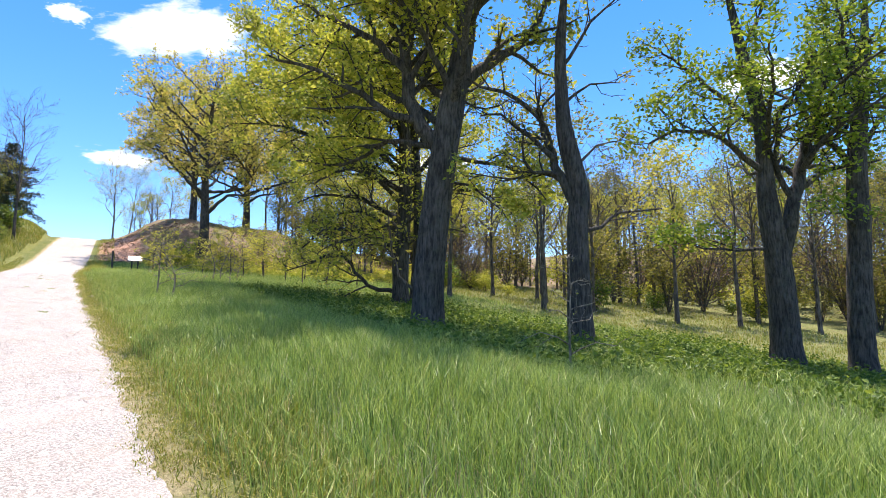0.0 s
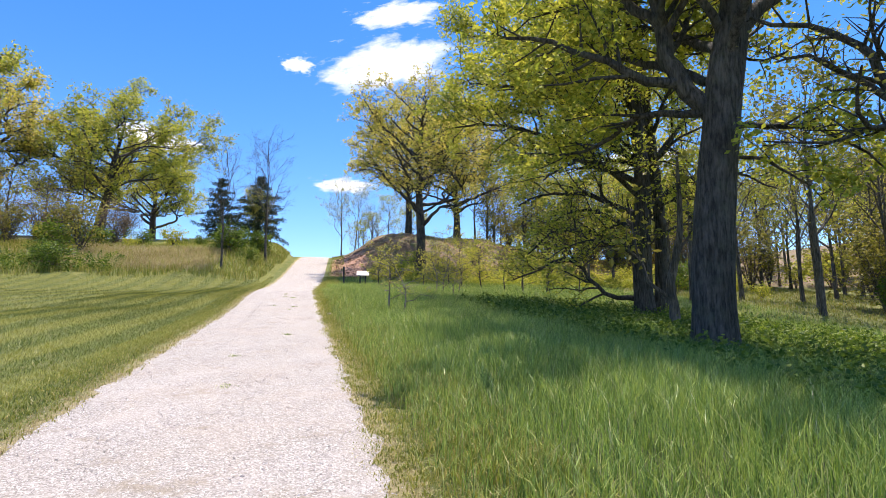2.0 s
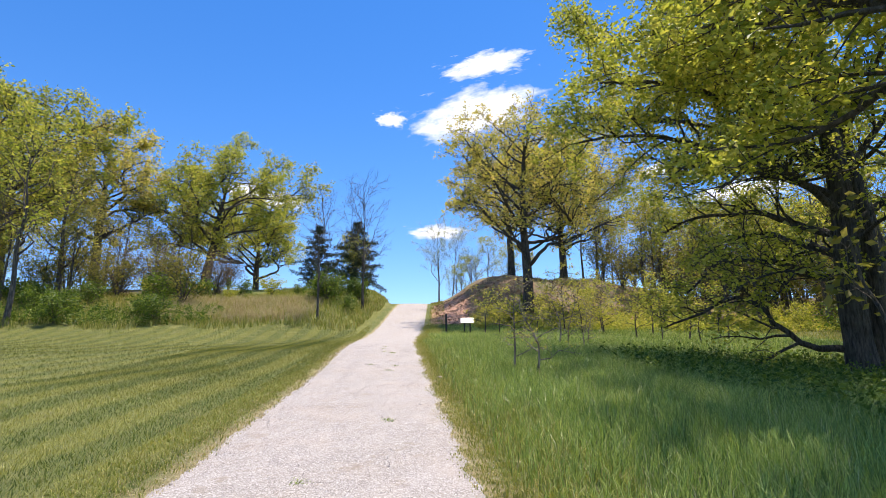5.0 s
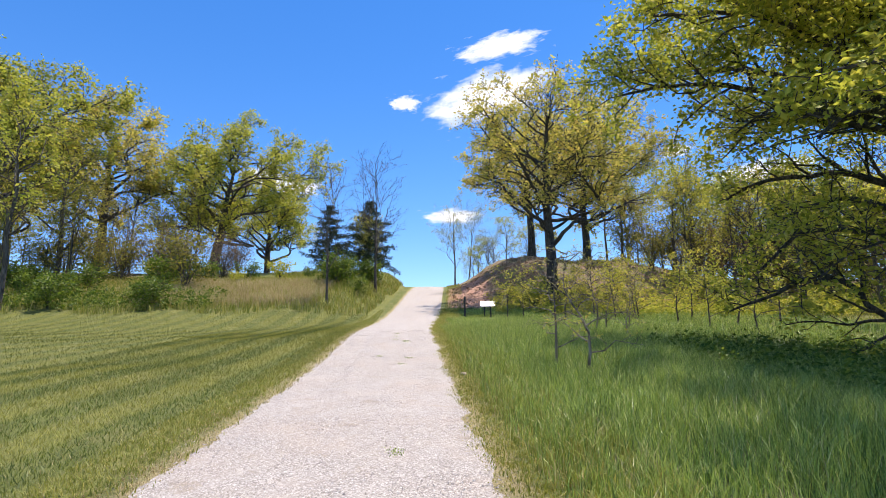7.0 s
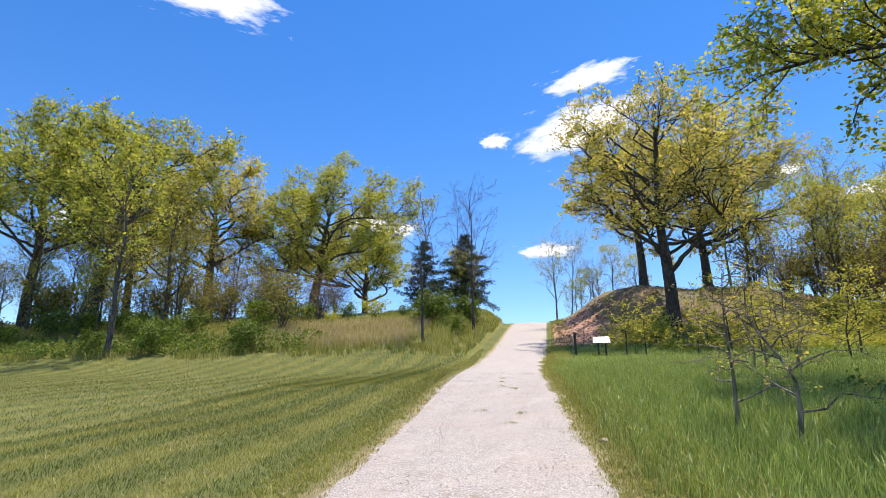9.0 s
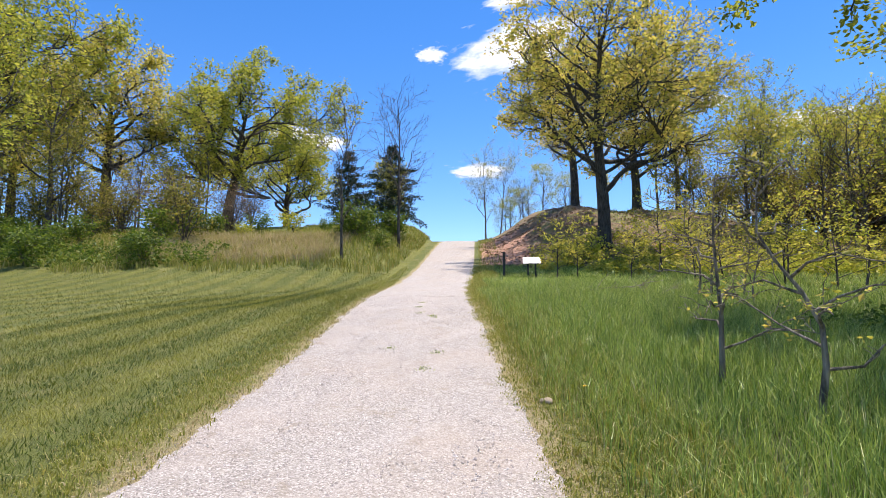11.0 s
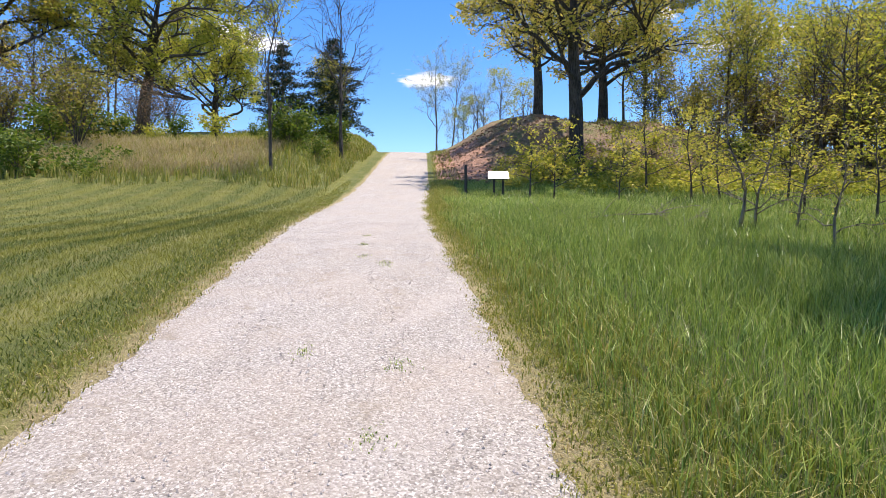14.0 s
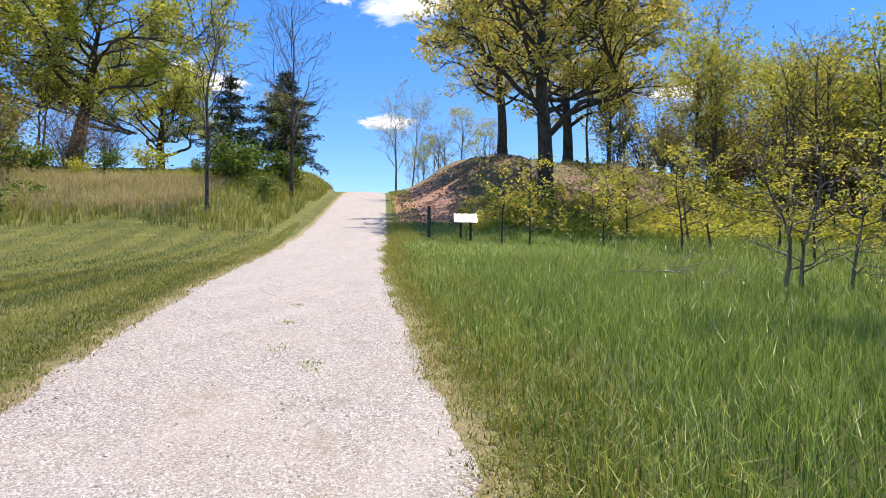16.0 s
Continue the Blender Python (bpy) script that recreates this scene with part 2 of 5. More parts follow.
STONE = stone_material()
CLAY_ROCK = plain("fieldstone", (0.26, 0.20, 0.13), (0.46, 0.38, 0.27), 14, 0.9, 0.6)
BLACK_PAINT = plain("black_painted_steel", (0.012, 0.012, 0.012), (0.03, 0.03, 0.03), 40, 0.5)
PANEL_WHITE = plain("white_panel_face", (0.80, 0.80, 0.80), (0.86, 0.86, 0.86), 12, 0.35, 0.05)
PANEL_INK = plain("grey_panel_print", (0.20, 0.22, 0.23), (0.32, 0.33, 0.33), 30, 0.5, 0.05)
PANEL_RED = plain("faded_panel_picture", (0.42, 0.36, 0.30), (0.56, 0.55, 0.48), 30, 0.5, 0.05)
PETAL = plain("yellow_petal", (0.75, 0.50, 0.02), (0.85, 0.62, 0.03), 60, 0.6)

# ---- mesh helpers ----


def raw_mesh(name, verts, faces, smooth_shade=False):
    """A mesh from an (n, 3) array and an (m, k) array of indices."""
    me = bpy.data.meshes.new(name)
    verts, faces = np.asarray(verts, np.float32), np.asarray(faces, np.int32)
    k = faces.shape[1]
    me.vertices.add(len(verts))
    me.vertices.foreach_set("co", verts.ravel())
    me.loops.add(faces.size)
    me.loops.foreach_set("vertex_index", faces.ravel())
    me.polygons.add(len(faces))
    me.polygons.foreach_set("loop_start", np.arange(0, faces.size, k, dtype=np.int32))
    me.polygons.foreach_set("use_smooth", np.full(len(faces), smooth_shade))
    me.update(calc_edges=True)
    return me


def part(name, data, material, parent=None, label=""):
    """One mesh object, from a mesh or a bmesh, under a thing or part."""
    if isinstance(data, bmesh.types.BMesh):
        me = bpy.data.meshes.new(name)
        data.to_mesh(me)
        data.free()
        data = me
    if material and not data.materials:
        data.materials.append(material)
    ob = new(name, data)
    ob.parent = parent
    return tagged(ob, label)


def smooth(a, b, v):
    t = min(1.0, max(0.0, (v - a) / (b - a)))
    return t * t * (3 - 2 * t)

def road_su(x, y):
    """Metres along the lane and to the right of the walked line."""
    return -0.559 * x + 0.829 * y, 0.829 * x + 0.559 * y


def from_su(s, u):
    return -0.559 * s + 0.829 * u, 0.829 * s + 0.559 * u


def lane_centre(s):
    b = max(0.0, s - 30.0)
    return -0.72 + 0.065 * b * b / (b + 5.0)


def ground(x, y):
    s, u = road_su(x, y)
    c = lane_centre(s)
    sc = max(-60.0, min(s, 74.0))
    z = 0.08 + 0.1195 * sc
    if s > 74.0:
        q = min(s, 200.0) - 74.0
        z += 0.1195 * q - 0.0026 * q * q if q < 40 else 0.62 - 0.0885 * (q - 40)
    lane = 0.25 * smooth(20, 30, s) + 2.4 * smooth(36, 72, s)
    left = 2.8 * smooth(36, 58, s) + 1.4 * smooth(56, 74, s)
    w = smooth(-5.5, -2.5, u - c)
    z += left * (1 - w) + lane * w
    # meadow falls off gently to the right, low on the hill
    z -= 0.055 * max(0.0, u - 4.0) * (1 - smooth(0, 42, s)) * (1 - 0.7 * smooth(20, 60, u))
    # wooded ridge beside the lane, cut steeply on the lane's side
    edge = 45.3 + 1.6 * noise.noise(Vector((u * 0.15, 3.1, 0)))
    m = smooth(edge, edge + 7.5 + 0.3 * max(0.0, u - 9), s) * smooth(c + 1.8, c + 8.5, u)
    m *= 1 - 0.72 * smooth(13, 32, u)
    z += 2.8 * m * (1 - smooth(66, 84, s))
    # a wooded rise far to the right
    z += 8.0 * smooth(46, 120, u)
    # lumps
    off = smooth(1.5, 5.0, abs(u - c))
    z += off * (0.10 * noise.noise(Vector((x * 0.22, y * 0.22, 0))) + 0.03 * noise.noise(Vector((x * 0.9, y * 0.9, 5))))
    z += m * (0.45 * noise.noise(Vector((x * 0.5, y * 0.5, 9))) + 0.16 * noise.noise(Vector((x * 1.3, y * 1.3, 4))) + 0.55 * noise.noise(Vector((x * 0.19, y * 0.19, 2))))
    # a shallow ditch line between lane and meadow
    return z

# ---- the ground, one sheet to the horizon ----


def spaced(parts):
    out = []
    for a, b, step in parts:
        out += list(np.arange(a, b, step))
    return np.array(out + [parts[-1][1]])


S_LINES = spaced([(-3000, -400, 650), (-400, -60, 68), (-60, -8, 2.6), (-8, 66, 0.5), (66, 100, 1.0), (100, 260, 8), (260, 3000, 685)])
U_LINES = spaced([(-3000, -300, 675), (-300, -60, 40), (-60, -14, 1.0), (-14, -4, 0.5), (-4, 4, 0.25), (4, 20, 0.5), (20, 60, 1.0), (60, 300, 12), (300, 3000, 675)])


def cover(s, u):
    """How much thatch, leaf litter and bare clay lie at a place."""
    c = lane_centre(s)
    a = abs(u - c)
    thatch = 1 - smooth(1.35, 1.85 if u > c else 1.7, a)
    if u < -3 and s > 44:
        thatch = max(thatch, 0.8 * smooth(44, 47, s) * (1 - smooth(51, 56, s)) * smooth(-17, -13, u) * (1 - smooth(-8, -5.5, u)))
    r = smooth(c + 2.0, c + 4.5, u) * smooth(45, 47.5, s)
    litter = max(1.25 * r, smooth(20, 26, u) * 0.35 * smooth(-10, 8, s), 0.55 * smooth(44, 50, s) * smooth(-13, -19, u))
    clay = smooth(c + 1.5, c + 2.6, u) * (1 - smooth(c + 4.2, c + 6.0, u)) * smooth(45.5, 48, s) * (1 - smooth(60, 66, s))
    q = noise.noise(Vector((s * 0.35, u * 0.35, 2)))
    clay = max(clay, 0.9 * smooth(11, 13, u) * (1 - smooth(17, 20, u)) * smooth(45.5, 48, s) * (1 - smooth(50, 54, s)) * smooth(-0.2, 0.2, q))
    return thatch, litter, clay


gs, gu = np.meshgrid(S_LINES, U_LINES, indexing="ij")
HEIGHT = np.zeros(gs.shape)
COVER = np.zeros((*gs.shape, 4), np.float32)
COVER[..., 3] = 1
for i, s in enumerate(S_LINES):
    for j, u in enumerate(U_LINES):
        HEIGHT[i, j] = ground(*from_su(s, u))
        COVER[i, j, :3] = cover(s, u)
        # alpha: where the tall meadow's ground colour is darkened for shade
        COVER[i, j, 3] = 1 - smooth(1.7, 2.6, u - lane_centre(s)) * (1 - smooth(43, 47, s)) * (1 - smooth(9, 15, u))


def height_at(s, u):
    """The sheet's height at arrays of places, on its own facets."""
    s, u = np.asarray(s, float), np.asarray(u, float)
    i = np.clip(np.searchsorted(S_LINES, s) - 1, 0, len(S_LINES) - 2)
    j = np.clip(np.searchsorted(U_LINES, u) - 1, 0, len(U_LINES) - 2)
    a = (s - S_LINES[i]) / (S_LINES[i + 1] - S_LINES[i])
    b = (u - U_LINES[j]) / (U_LINES[j + 1] - U_LINES[j])
    return (HEIGHT[i, j] * (1 - a) * (1 - b) + HEIGHT[i + 1, j] * a * (1 - b) + HEIGHT[i, j + 1] * (1 - a) * b + HEIGHT[i + 1, j + 1] * a * b)


def place(s, u, up=0.0):
    s, u = np.asarray(s, float), np.asarray(u, float)
    return np.stack([-0.559 * s + 0.829 * u, 0.829 * s + 0.559 * u, height_at(s, u) + up], -1)


def foot(x, y, sink=0.0):
    """A point on the ground at plan coordinates."""
    s, u = road_su(x, y)
    return Vector((x, y, float(height_at(s, u)) - sink))


ni, nj = gs.shape
gv = np.stack([-0.559 * gs + 0.829 * gu, 0.829 * gs + 0.559 * gu, HEIGHT], -1).reshape(-1, 3)
idx = np.arange(ni * nj).reshape(ni, nj)
gf = np.stack([idx[:-1, :-1], idx[:-1, 1:], idx[1:, 1:], idx[1:, :-1]], -1).reshape(-1, 4)[:, ::-1]
gm = raw_mesh("ground", gv, gf, True)
layer = gm.color_attributes.new("cover", "FLOAT_COLOR", "POINT")
layer.data.foreach_set("color", COVER.ravel())
tagged(part("ground", gm, GROUND), "grassy hillside with a mown lawn and a wooded ridge", "ground", kind="structure")

# ---- the gravel lane ----


def gravel_lane():
    ss = np.concatenate([np.arange(-30, 3, 0.4), np.arange(3, 36, 0.1), np.arange(36, 60, 0.25), np.arange(60, 110, 0.6)])
    across = np.linspace(-1, 1, 25)
    rows = []
    for s in ss:
        c = lane_centre(s)
        l = 1.40 + 0.08 * noise.noise(Vector((s * 0.8, 0, 0))) + 0.10 * noise.noise(Vector((s * 2.1, 0, 4))) + 0.07 * noise.noise(Vector((s * 5.5, 0, 8)))
        r = 1.42 + 0.08 * noise.noise(Vector((s * 0.7, 9, 0))) + 0.10 * noise.noise(Vector((s * 2.0, 9, 4))) + 0.07 * noise.noise(Vector((s * 5.3, 9, 8))) + 0.25 * smooth(30, 42, s)
        rows.append([c + (l if a < 0 else r) * a for a in across])
    u = np.array(rows)
    s = np.repeat(ss[:, None], len(across), 1)
    v = place(s, u)
    prof = 0.035 * (1 - across ** 4) - 0.012 * np.exp(-((abs(across) - 0.5) / 0.14) ** 2)
    v[..., 2] += prof - 0.004
    for i in range(len(ss)):
        for j in range(1, len(across) - 1):
            v[i, j, 2] += 0.008 * noise.noise(Vector((s[i, j] * 1.5, u[i, j] * 2.5, 1)))
    n, k = u.shape
    ix = np.arange(n * k).reshape(n, k)
    f = np.stack([ix[:-1, :-1], ix[1:, :-1], ix[1:, 1:], ix[:-1, 1:]], -1).reshape(-1, 4)
    return raw_mesh("road", v.reshape(-1, 3), f[:, ::-1], True)


lane = tagged(part("road", gravel_lane(), GRAVEL), "pale crushed limestone gravel lane climbing the hill", "road", kind="structure")

# ---- trees ----
RND = np.random.default_rng(7)


def unit(v):
    return v / (np.linalg.norm(v) + 1e-9)


def tube(points, radii, sides, rough=0.0, seed=0.0):
    """Rings of vertices along a line, and their faces."""
    p = np.asarray(points, float)
    n = len(p)
    t = np.gradient(p, axis=0)
    t /= np.linalg.norm(t, axis=1, keepdims=True) + 1e-9
    ref = np.where(np.abs(t[:, 2:3]) > 0.9, np.array([[1.0, 0.2, 0]]), np.array([[0.0, 0.1, 1.0]]))
    a = np.cross(t, ref)
    a /= np.linalg.norm(a, axis=1, keepdims=True) + 1e-9
    b = np.cross(t, a)
    ang = np.linspace(0, 2 * math.pi, sides, endpoint=False)
    rad = np.repeat(np.asarray(radii, float)[:, None], sides, 1)
    if rough:
        for i in range(n):
            for j in range(sides):
                w = Vector((math.cos(ang[j]) * 2.2 + seed, math.sin(ang[j]) * 2.2, p[i, 2] * 0.5))
                rad[i, j] *= 1 + rough * (noise.noise(w) + 0.6 * noise.noise(w * 2.7))
    v = p[:, None] + rad[..., None] * (np.cos(ang)[None, :, None] * a[:, None] + np.sin(ang)[None, :, None] * b[:, None])
    ix = np.arange(n * sides).reshape(n, sides)
    nx = np.roll(ix, -1, 1)
    f = np.stack([ix[:-1], nx[:-1], nx[1:], ix[1:]], -1).reshape(-1, 4)
    return v.reshape(-1, 3), f


def joined(tubes):
    vs, fs, k = [], [], 0
    for v, f in tubes:
        vs.append(v)
        fs.append(f + k)
        k += len(v)
    return np.concatenate(vs), np.concatenate(fs)


def line(rng, start, way, length, seg, wander, lift):
    """A crooked line that grows from start."""
    n = max(2, int(round(length / seg)))
    pts, d = [np.asarray(start, float)], unit(np.asarray(way, float))
    for _ in range(n):
        d = unit(d + rng.normal(0, wander, 3) + np.array([0, 0, lift]))
        pts.append(pts[-1] + d * (length / n))
    return np.array(pts)


def along(pts, t):
    x = t * (len(pts) - 1)
    i = min(int(x), len(pts) - 2)
    return pts[i] + (pts[i + 1] - pts[i]) * (x - i), unit(pts[i + 1] - pts[i])


def aside(rng, d, degrees):
    """A direction that leaves d at an angle."""
    q = unit(np.cross(d, rng.normal(0, 1, 3)))
    a = radians(degrees)
    return unit(d * math.cos(a) + q * math.sin(a))


def dense_line(points, step=0.35, crook=0.0, rng=None):
    """A guide's corners, rounded and cut into short steps."""
    p = np.asarray(points, float)
    out = []
    for i in range(len(p) - 1):
        p0, p1, p2, p3 = p[max(i - 1, 0)], p[i], p[i + 1], p[min(i + 2, len(p) - 1)]
        n = max(2, int(np.linalg.norm(p2 - p1) / step))
        for k in range(n):
            t = k / n
            out.append(0.5 * (2 * p1 + (p2 - p0) * t + (2 * p0 - 5 * p1 + 4 * p2 - p3) * t * t + (3 * p1 - p0 - 3 * p2 + p3) * t ** 3))
    out.append(p[-1])
    out = np.array(out)
    if crook and rng is not None:
        out[1:] += rng.normal(0, crook, out[1:].shape)
    return out


def leaf_mesh(rng, centres, per, spread, size, flat=0.5, narrow=0.55):
    """Small folded leaves scattered round each centre."""
    c = np.repeat(np.asarray(centres, float), per, 0)
    n = len(c)
    c = c + rng.normal(0, spread, (n, 3))
    a = rng.normal(0, 1, (n, 3))
    a[:, 2] = a[:, 2] * flat - 0.25
    a /= np.linalg.norm(a, axis=1, keepdims=True)
    b = np.cross(a, rng.normal(0, 1, (n, 3)))
    b /= np.linalg.norm(b, axis=1, keepdims=True)
    nrm = np.cross(a, b)
    s = size * rng.uniform(0.6, 1.35, (n, 1))
    v = np.stack([c, c + a * s * 0.5 + b * s * narrow * 0.5 + nrm * s * 0.10, c + a * s, c + a * s * 0.5 - b * s * narrow * 0.5 + nrm * s * 0.10], 1)
    return v.reshape(-1, 3), np.arange(n * 4).reshape(n, 4)


class Kind:
    """How a kind of tree branches and leafs."""

    def __init__(self, bark, leaf, sub=(1.5, 2.2), ratio=(0.5, 0.42), angle=(48, 50), wander=(0.20, 0.26), lift=(0.05, 0.03), per=9,
                 spread=0.16, size=0.11, clumps=3, twig=0.012, thin=0.55, seg=0.45, least=0.45, start=0.2, bare=0.0, steps=1.0):
        self.bark, self.leaf, self.sub, self.ratio, self.angle, self.wander, self.lift = bark, leaf, sub, ratio, angle, wander, lift
        self.per, self.spread, self.size, self.clumps, self.twig, self.thin = per, spread, size, clumps, twig, thin
        self.seg, self.least, self.start, self.bare, self.steps = seg, least, start, bare, steps


def branch_out(rng, kind, pts, rad, level, tubes, centres):
    """Side branches of one line, down to leafy twigs."""
    length = np.linalg.norm(np.diff(pts, axis=0), axis=1).sum()
    if level >= len(kind.sub):
        for t in np.linspace(0.35, 1.0, kind.clumps):
            if rng.random() >= kind.bare:
                centres.append(along(pts, t)[0])
        return
    n = max(2, int(length * kind.sub[level]))
    for k in range(n):
        t = kind.start + (1 - kind.start) * (k + rng.uniform(0.1, 0.9)) / n
        p, d = along(pts, t)
        w = aside(rng, d, kind.angle[level] * rng.uniform(0.7, 1.3))
        if w[2] < -0.35:
            w[2] *= -0.3
        l = max(kind.least, length * kind.ratio[level] * (1.15 - 0.65 * t) * rng.uniform(0.65, 1.25))
        r0 = max(kind.twig, float(np.interp(t, np.linspace(0, 1, len(rad)), rad)) * kind.thin)
        q = line(rng, p, w, l, kind.seg if level == 0 else kind.seg * 0.7, kind.wander[level], kind.lift[level])
        qr = np.linspace(r0, max(kind.twig * 0.6, r0 * 0.3), len(q))
        tubes.append((q, qr, (5 if level == 0 else 3), level))
        branch_out(rng, kind, q, qr, level + 1, tubes, centres)
    # the tip carries leaves too
    if rng.random() >= kind.bare:
        centres.append(pts[-1])


def build_tree(name, label, base, kind, trunk, trunk_r, limbs, seed, category="tree", group="", leafname="foliage", sides=14, rough=0.10, scale=1.0):
    """A tree from its trunk's line and its main limbs' lines, in metres from the foot."""
    rng = np.random.default_rng(seed)
    root = tagged(new(name), label, category, group)
    root.location = base
    trunk, trunk_r = np.asarray(trunk, float) * scale, [x * scale for x in trunk_r]
    t = dense_line(trunk, 0.3 * kind.steps, 0.0)
    l = np.linspace(0, 1, len(t))
    r = np.interp(l, np.linspace(0, 1, len(trunk_r)), trunk_r)
    h = t[:, 2] - t[0, 2]
    r = r * (1 + 0.45 * np.exp(-np.maximum(h, 0) / 0.35))
    v, f = tube(t, r, sides, rough, seed * 1.7)
    part("trunk", raw_mesh("trunk", v, f, True), kind.bark, root)
    tubes, centres = [], []
    for pts, r0 in limbs:
        pts, r0 = np.asarray(pts, float) * scale, r0 * scale
        q = dense_line(pts, 0.4 * kind.steps, 0.035, rng)
        qr = r0 * (1 - 0.78 * np.linspace(0, 1, len(q)) ** 0.8)
        v, f = tube(q, qr, 8 if kind.steps == 1 else 5, 0.12 if kind.steps == 1 else 0.0, seed)
        part("limb", raw_mesh("limb", v, f, True), kind.bark, root)
        branch_out(rng, kind, q, qr, 0, tubes, centres)
    for level, what in ((0, "branchwork"), (1, "twigwork")):
        some = [tube(*x[:3]) for x in tubes if x[3] == level]
        if some:
            tagged(part(what, raw_mesh(what, *joined(some), True), kind.bark, root), kind="stuff")
    if centres and kind.per:
        v, f = leaf_mesh(rng, centres, kind.per, kind.spread, kind.size)
        tagged(part(leafname, raw_mesh(leafname, v, f), kind.leaf, root), kind="stuff")
    return root


def spreading(rng, height, clear, reach, count, r0, lean=(0, 0), rise=0.35):
    """Trunk and main limbs of a broad free-standing tree with a domed crown."""
    trunk = [np.array([0, 0, -0.15])]
    for k in range(1, 6):
        f = k / 5
        trunk.append(np.array([lean[0] * f + rng.normal(0, 0.012 * height) * f, lean[1] * f + rng.normal(0, 0.012 * height) * f, height * 0.85 * f]))
    trunk = np.array(trunk)
    tr = [r0, r0 * 0.84, r0 * 0.68, r0 * 0.46, r0 * 0.26, r0 * 0.10]
    limbs, line_t = [], dense_line(trunk, 0.3)
    for k in range(count):
        f = (k + 0.5) / count
        at = (clear + (height * 0.82 - clear) * f) / (height * 0.85)
        p, _ = along(line_t, min(at, 0.98))
        az = k * 2.4 + rng.uniform(-0.6, 0.6)
        dome = math.sqrt(max(0.06, 1 - f ** 2.2)) * (0.72 + 0.28 * min(1, f * 4))
        out = reach * dome * rng.choice([0.7, 0.9, 1.0, 1.08]) * rng.uniform(0.88, 1.1)
        up = out * rise * rng.uniform(0.5, 1.5) + (height - p[2]) * (0.10 + 0.45 * f)
        d = np.array([math.cos(az), math.sin(az), 0])
        e = np.array([-math.sin(az), math.cos(az), 0]) * out * rng.normal(0, 0.22)
        limbs.append(([p, p + d * out * 0.4 + e + np.array([0, 0, up * rng.uniform(0.3, 0.6)]), p + d * out * 0.75 - e * 0.4 + np.array([0, 0, up * rng.uniform(0.6, 0.95)]), p + d * out + np.array([0, 0, up])],
                      max(0.025, r0 * (0.40 - 0.27 * f) * (0.75 + 0.5 * rng.random()))))
    return trunk, tr, limbs


OAK = Kind(OAK_BARK, LEAF_OAK, sub=(2.3, 3.0), ratio=(0.40, 0.42), wander=(0.26, 0.32), per=17, spread=0.15, size=0.145, clumps=3, bare=0.18)
OAK_LOW = Kind(OAK_BARK, LEAF_OAK, sub=(2.8, 3.4), ratio=(0.36, 0.42), wander=(0.26, 0.32), lift=(0.0, 0.02), per=10, spread=0.13, size=0.13, clumps=3, bare=0.52)
OAK_LUSH = Kind(OAK_BARK, LEAF_GREEN, sub=(2.3, 2.8), ratio=(0.42, 0.42), wander=(0.26, 0.32), per=17, spread=0.17, size=0.155, clumps=3, bare=0.35)
SNAG = Kind(OAK_BARK, LEAF_OLIVE, sub=(2.2, 3.0), ratio=(0.40, 0.45), wander=(0.32, 0.36), per=8, spread=0.14, size=0.12, clumps=2, bare=0.78)
OAK_GOLD = Kind(OAK_BARK, LEAF_GOLD, sub=(2.0, 2.6), ratio=(0.40, 0.40), wander=(0.28, 0.34), per=11, spread=0.17, size=0.21, clumps=3, bare=0.62, start=0.42, seg=0.6, least=0.7, twig=0.018, thin=0.6)
OAK_FAR = Kind(OAK_BARK, LEAF_OAK, sub=(1.6, 2.0), ratio=(0.40, 0.40), wander=(0.30, 0.36), per=13, spread=0.25, size=0.28, clumps=3, bare=0.48, start=0.42, seg=0.9, least=0.9, twig=0.028, thin=0.62)
OAK_FAR_GOLD = Kind(OAK_BARK, LEAF_GOLD, sub=(1.6, 2.0), ratio=(0.40, 0.40), wander=(0.30, 0.36), per=13, spread=0.25, size=0.28, clumps=3, bare=0.45, start=0.42, seg=0.9, least=0.9, twig=0.028, thin=0.62)
SLIM_SHAPE = dict(sub=(1.0, 1.1), ratio=(0.45, 0.42), wander=(0.16, 0.22), lift=(0.09, 0.05), per=6, spread=0.34, size=0.27, clumps=2, seg=1.3, least=0.8, twig=0.015, steps=2.2)
SLIM = Kind(TWIG_BARK, LEAF_OLIVE, **SLIM_SHAPE)
SLIM_GREEN = Kind(TWIG_BARK, LEAF_OAK, **dict(SLIM_SHAPE, per=9, spread=0.28, size=0.23))
SLIM_GOLD = Kind(TWIG_BARK, LEAF_LIME, **dict(SLIM_SHAPE, per=11, spread=0.28, size=0.23, sub=(1.1, 1.3)))
SLIM_BARE = Kind(TWIG_BARK, LEAF_BUD, sub=(1.4, 1.6), ratio=(0.5, 0.45), wander=(0.11, 0.15), lift=(0.12, 0.08), per=2, spread=0.12, size=0.10, clumps=2, seg=1.0, least=0.7, twig=0.011, bare=0.6, steps=2.0)
BARE_FINE = Kind(TWIG_BARK, LEAF_BUD, sub=(2.0, 2.4), ratio=(0.42, 0.42), wander=(0.10, 0.14), lift=(0.12, 0.08), per=2, spread=0.10, size=0.07, clumps=2, seg=0.6, least=0.5, twig=0.009, bare=0.6)
BARE_PALE = Kind(PALE_BARK, LEAF_OAK, sub=(1.6, 2.0), ratio=(0.5, 0.45), wander=(0.12, 0.18), lift=(0.12, 0.08), per=4, spread=0.25, size=0.18, clumps=2, seg=0.8, least=0.6, twig=0.015, bare=0.4)
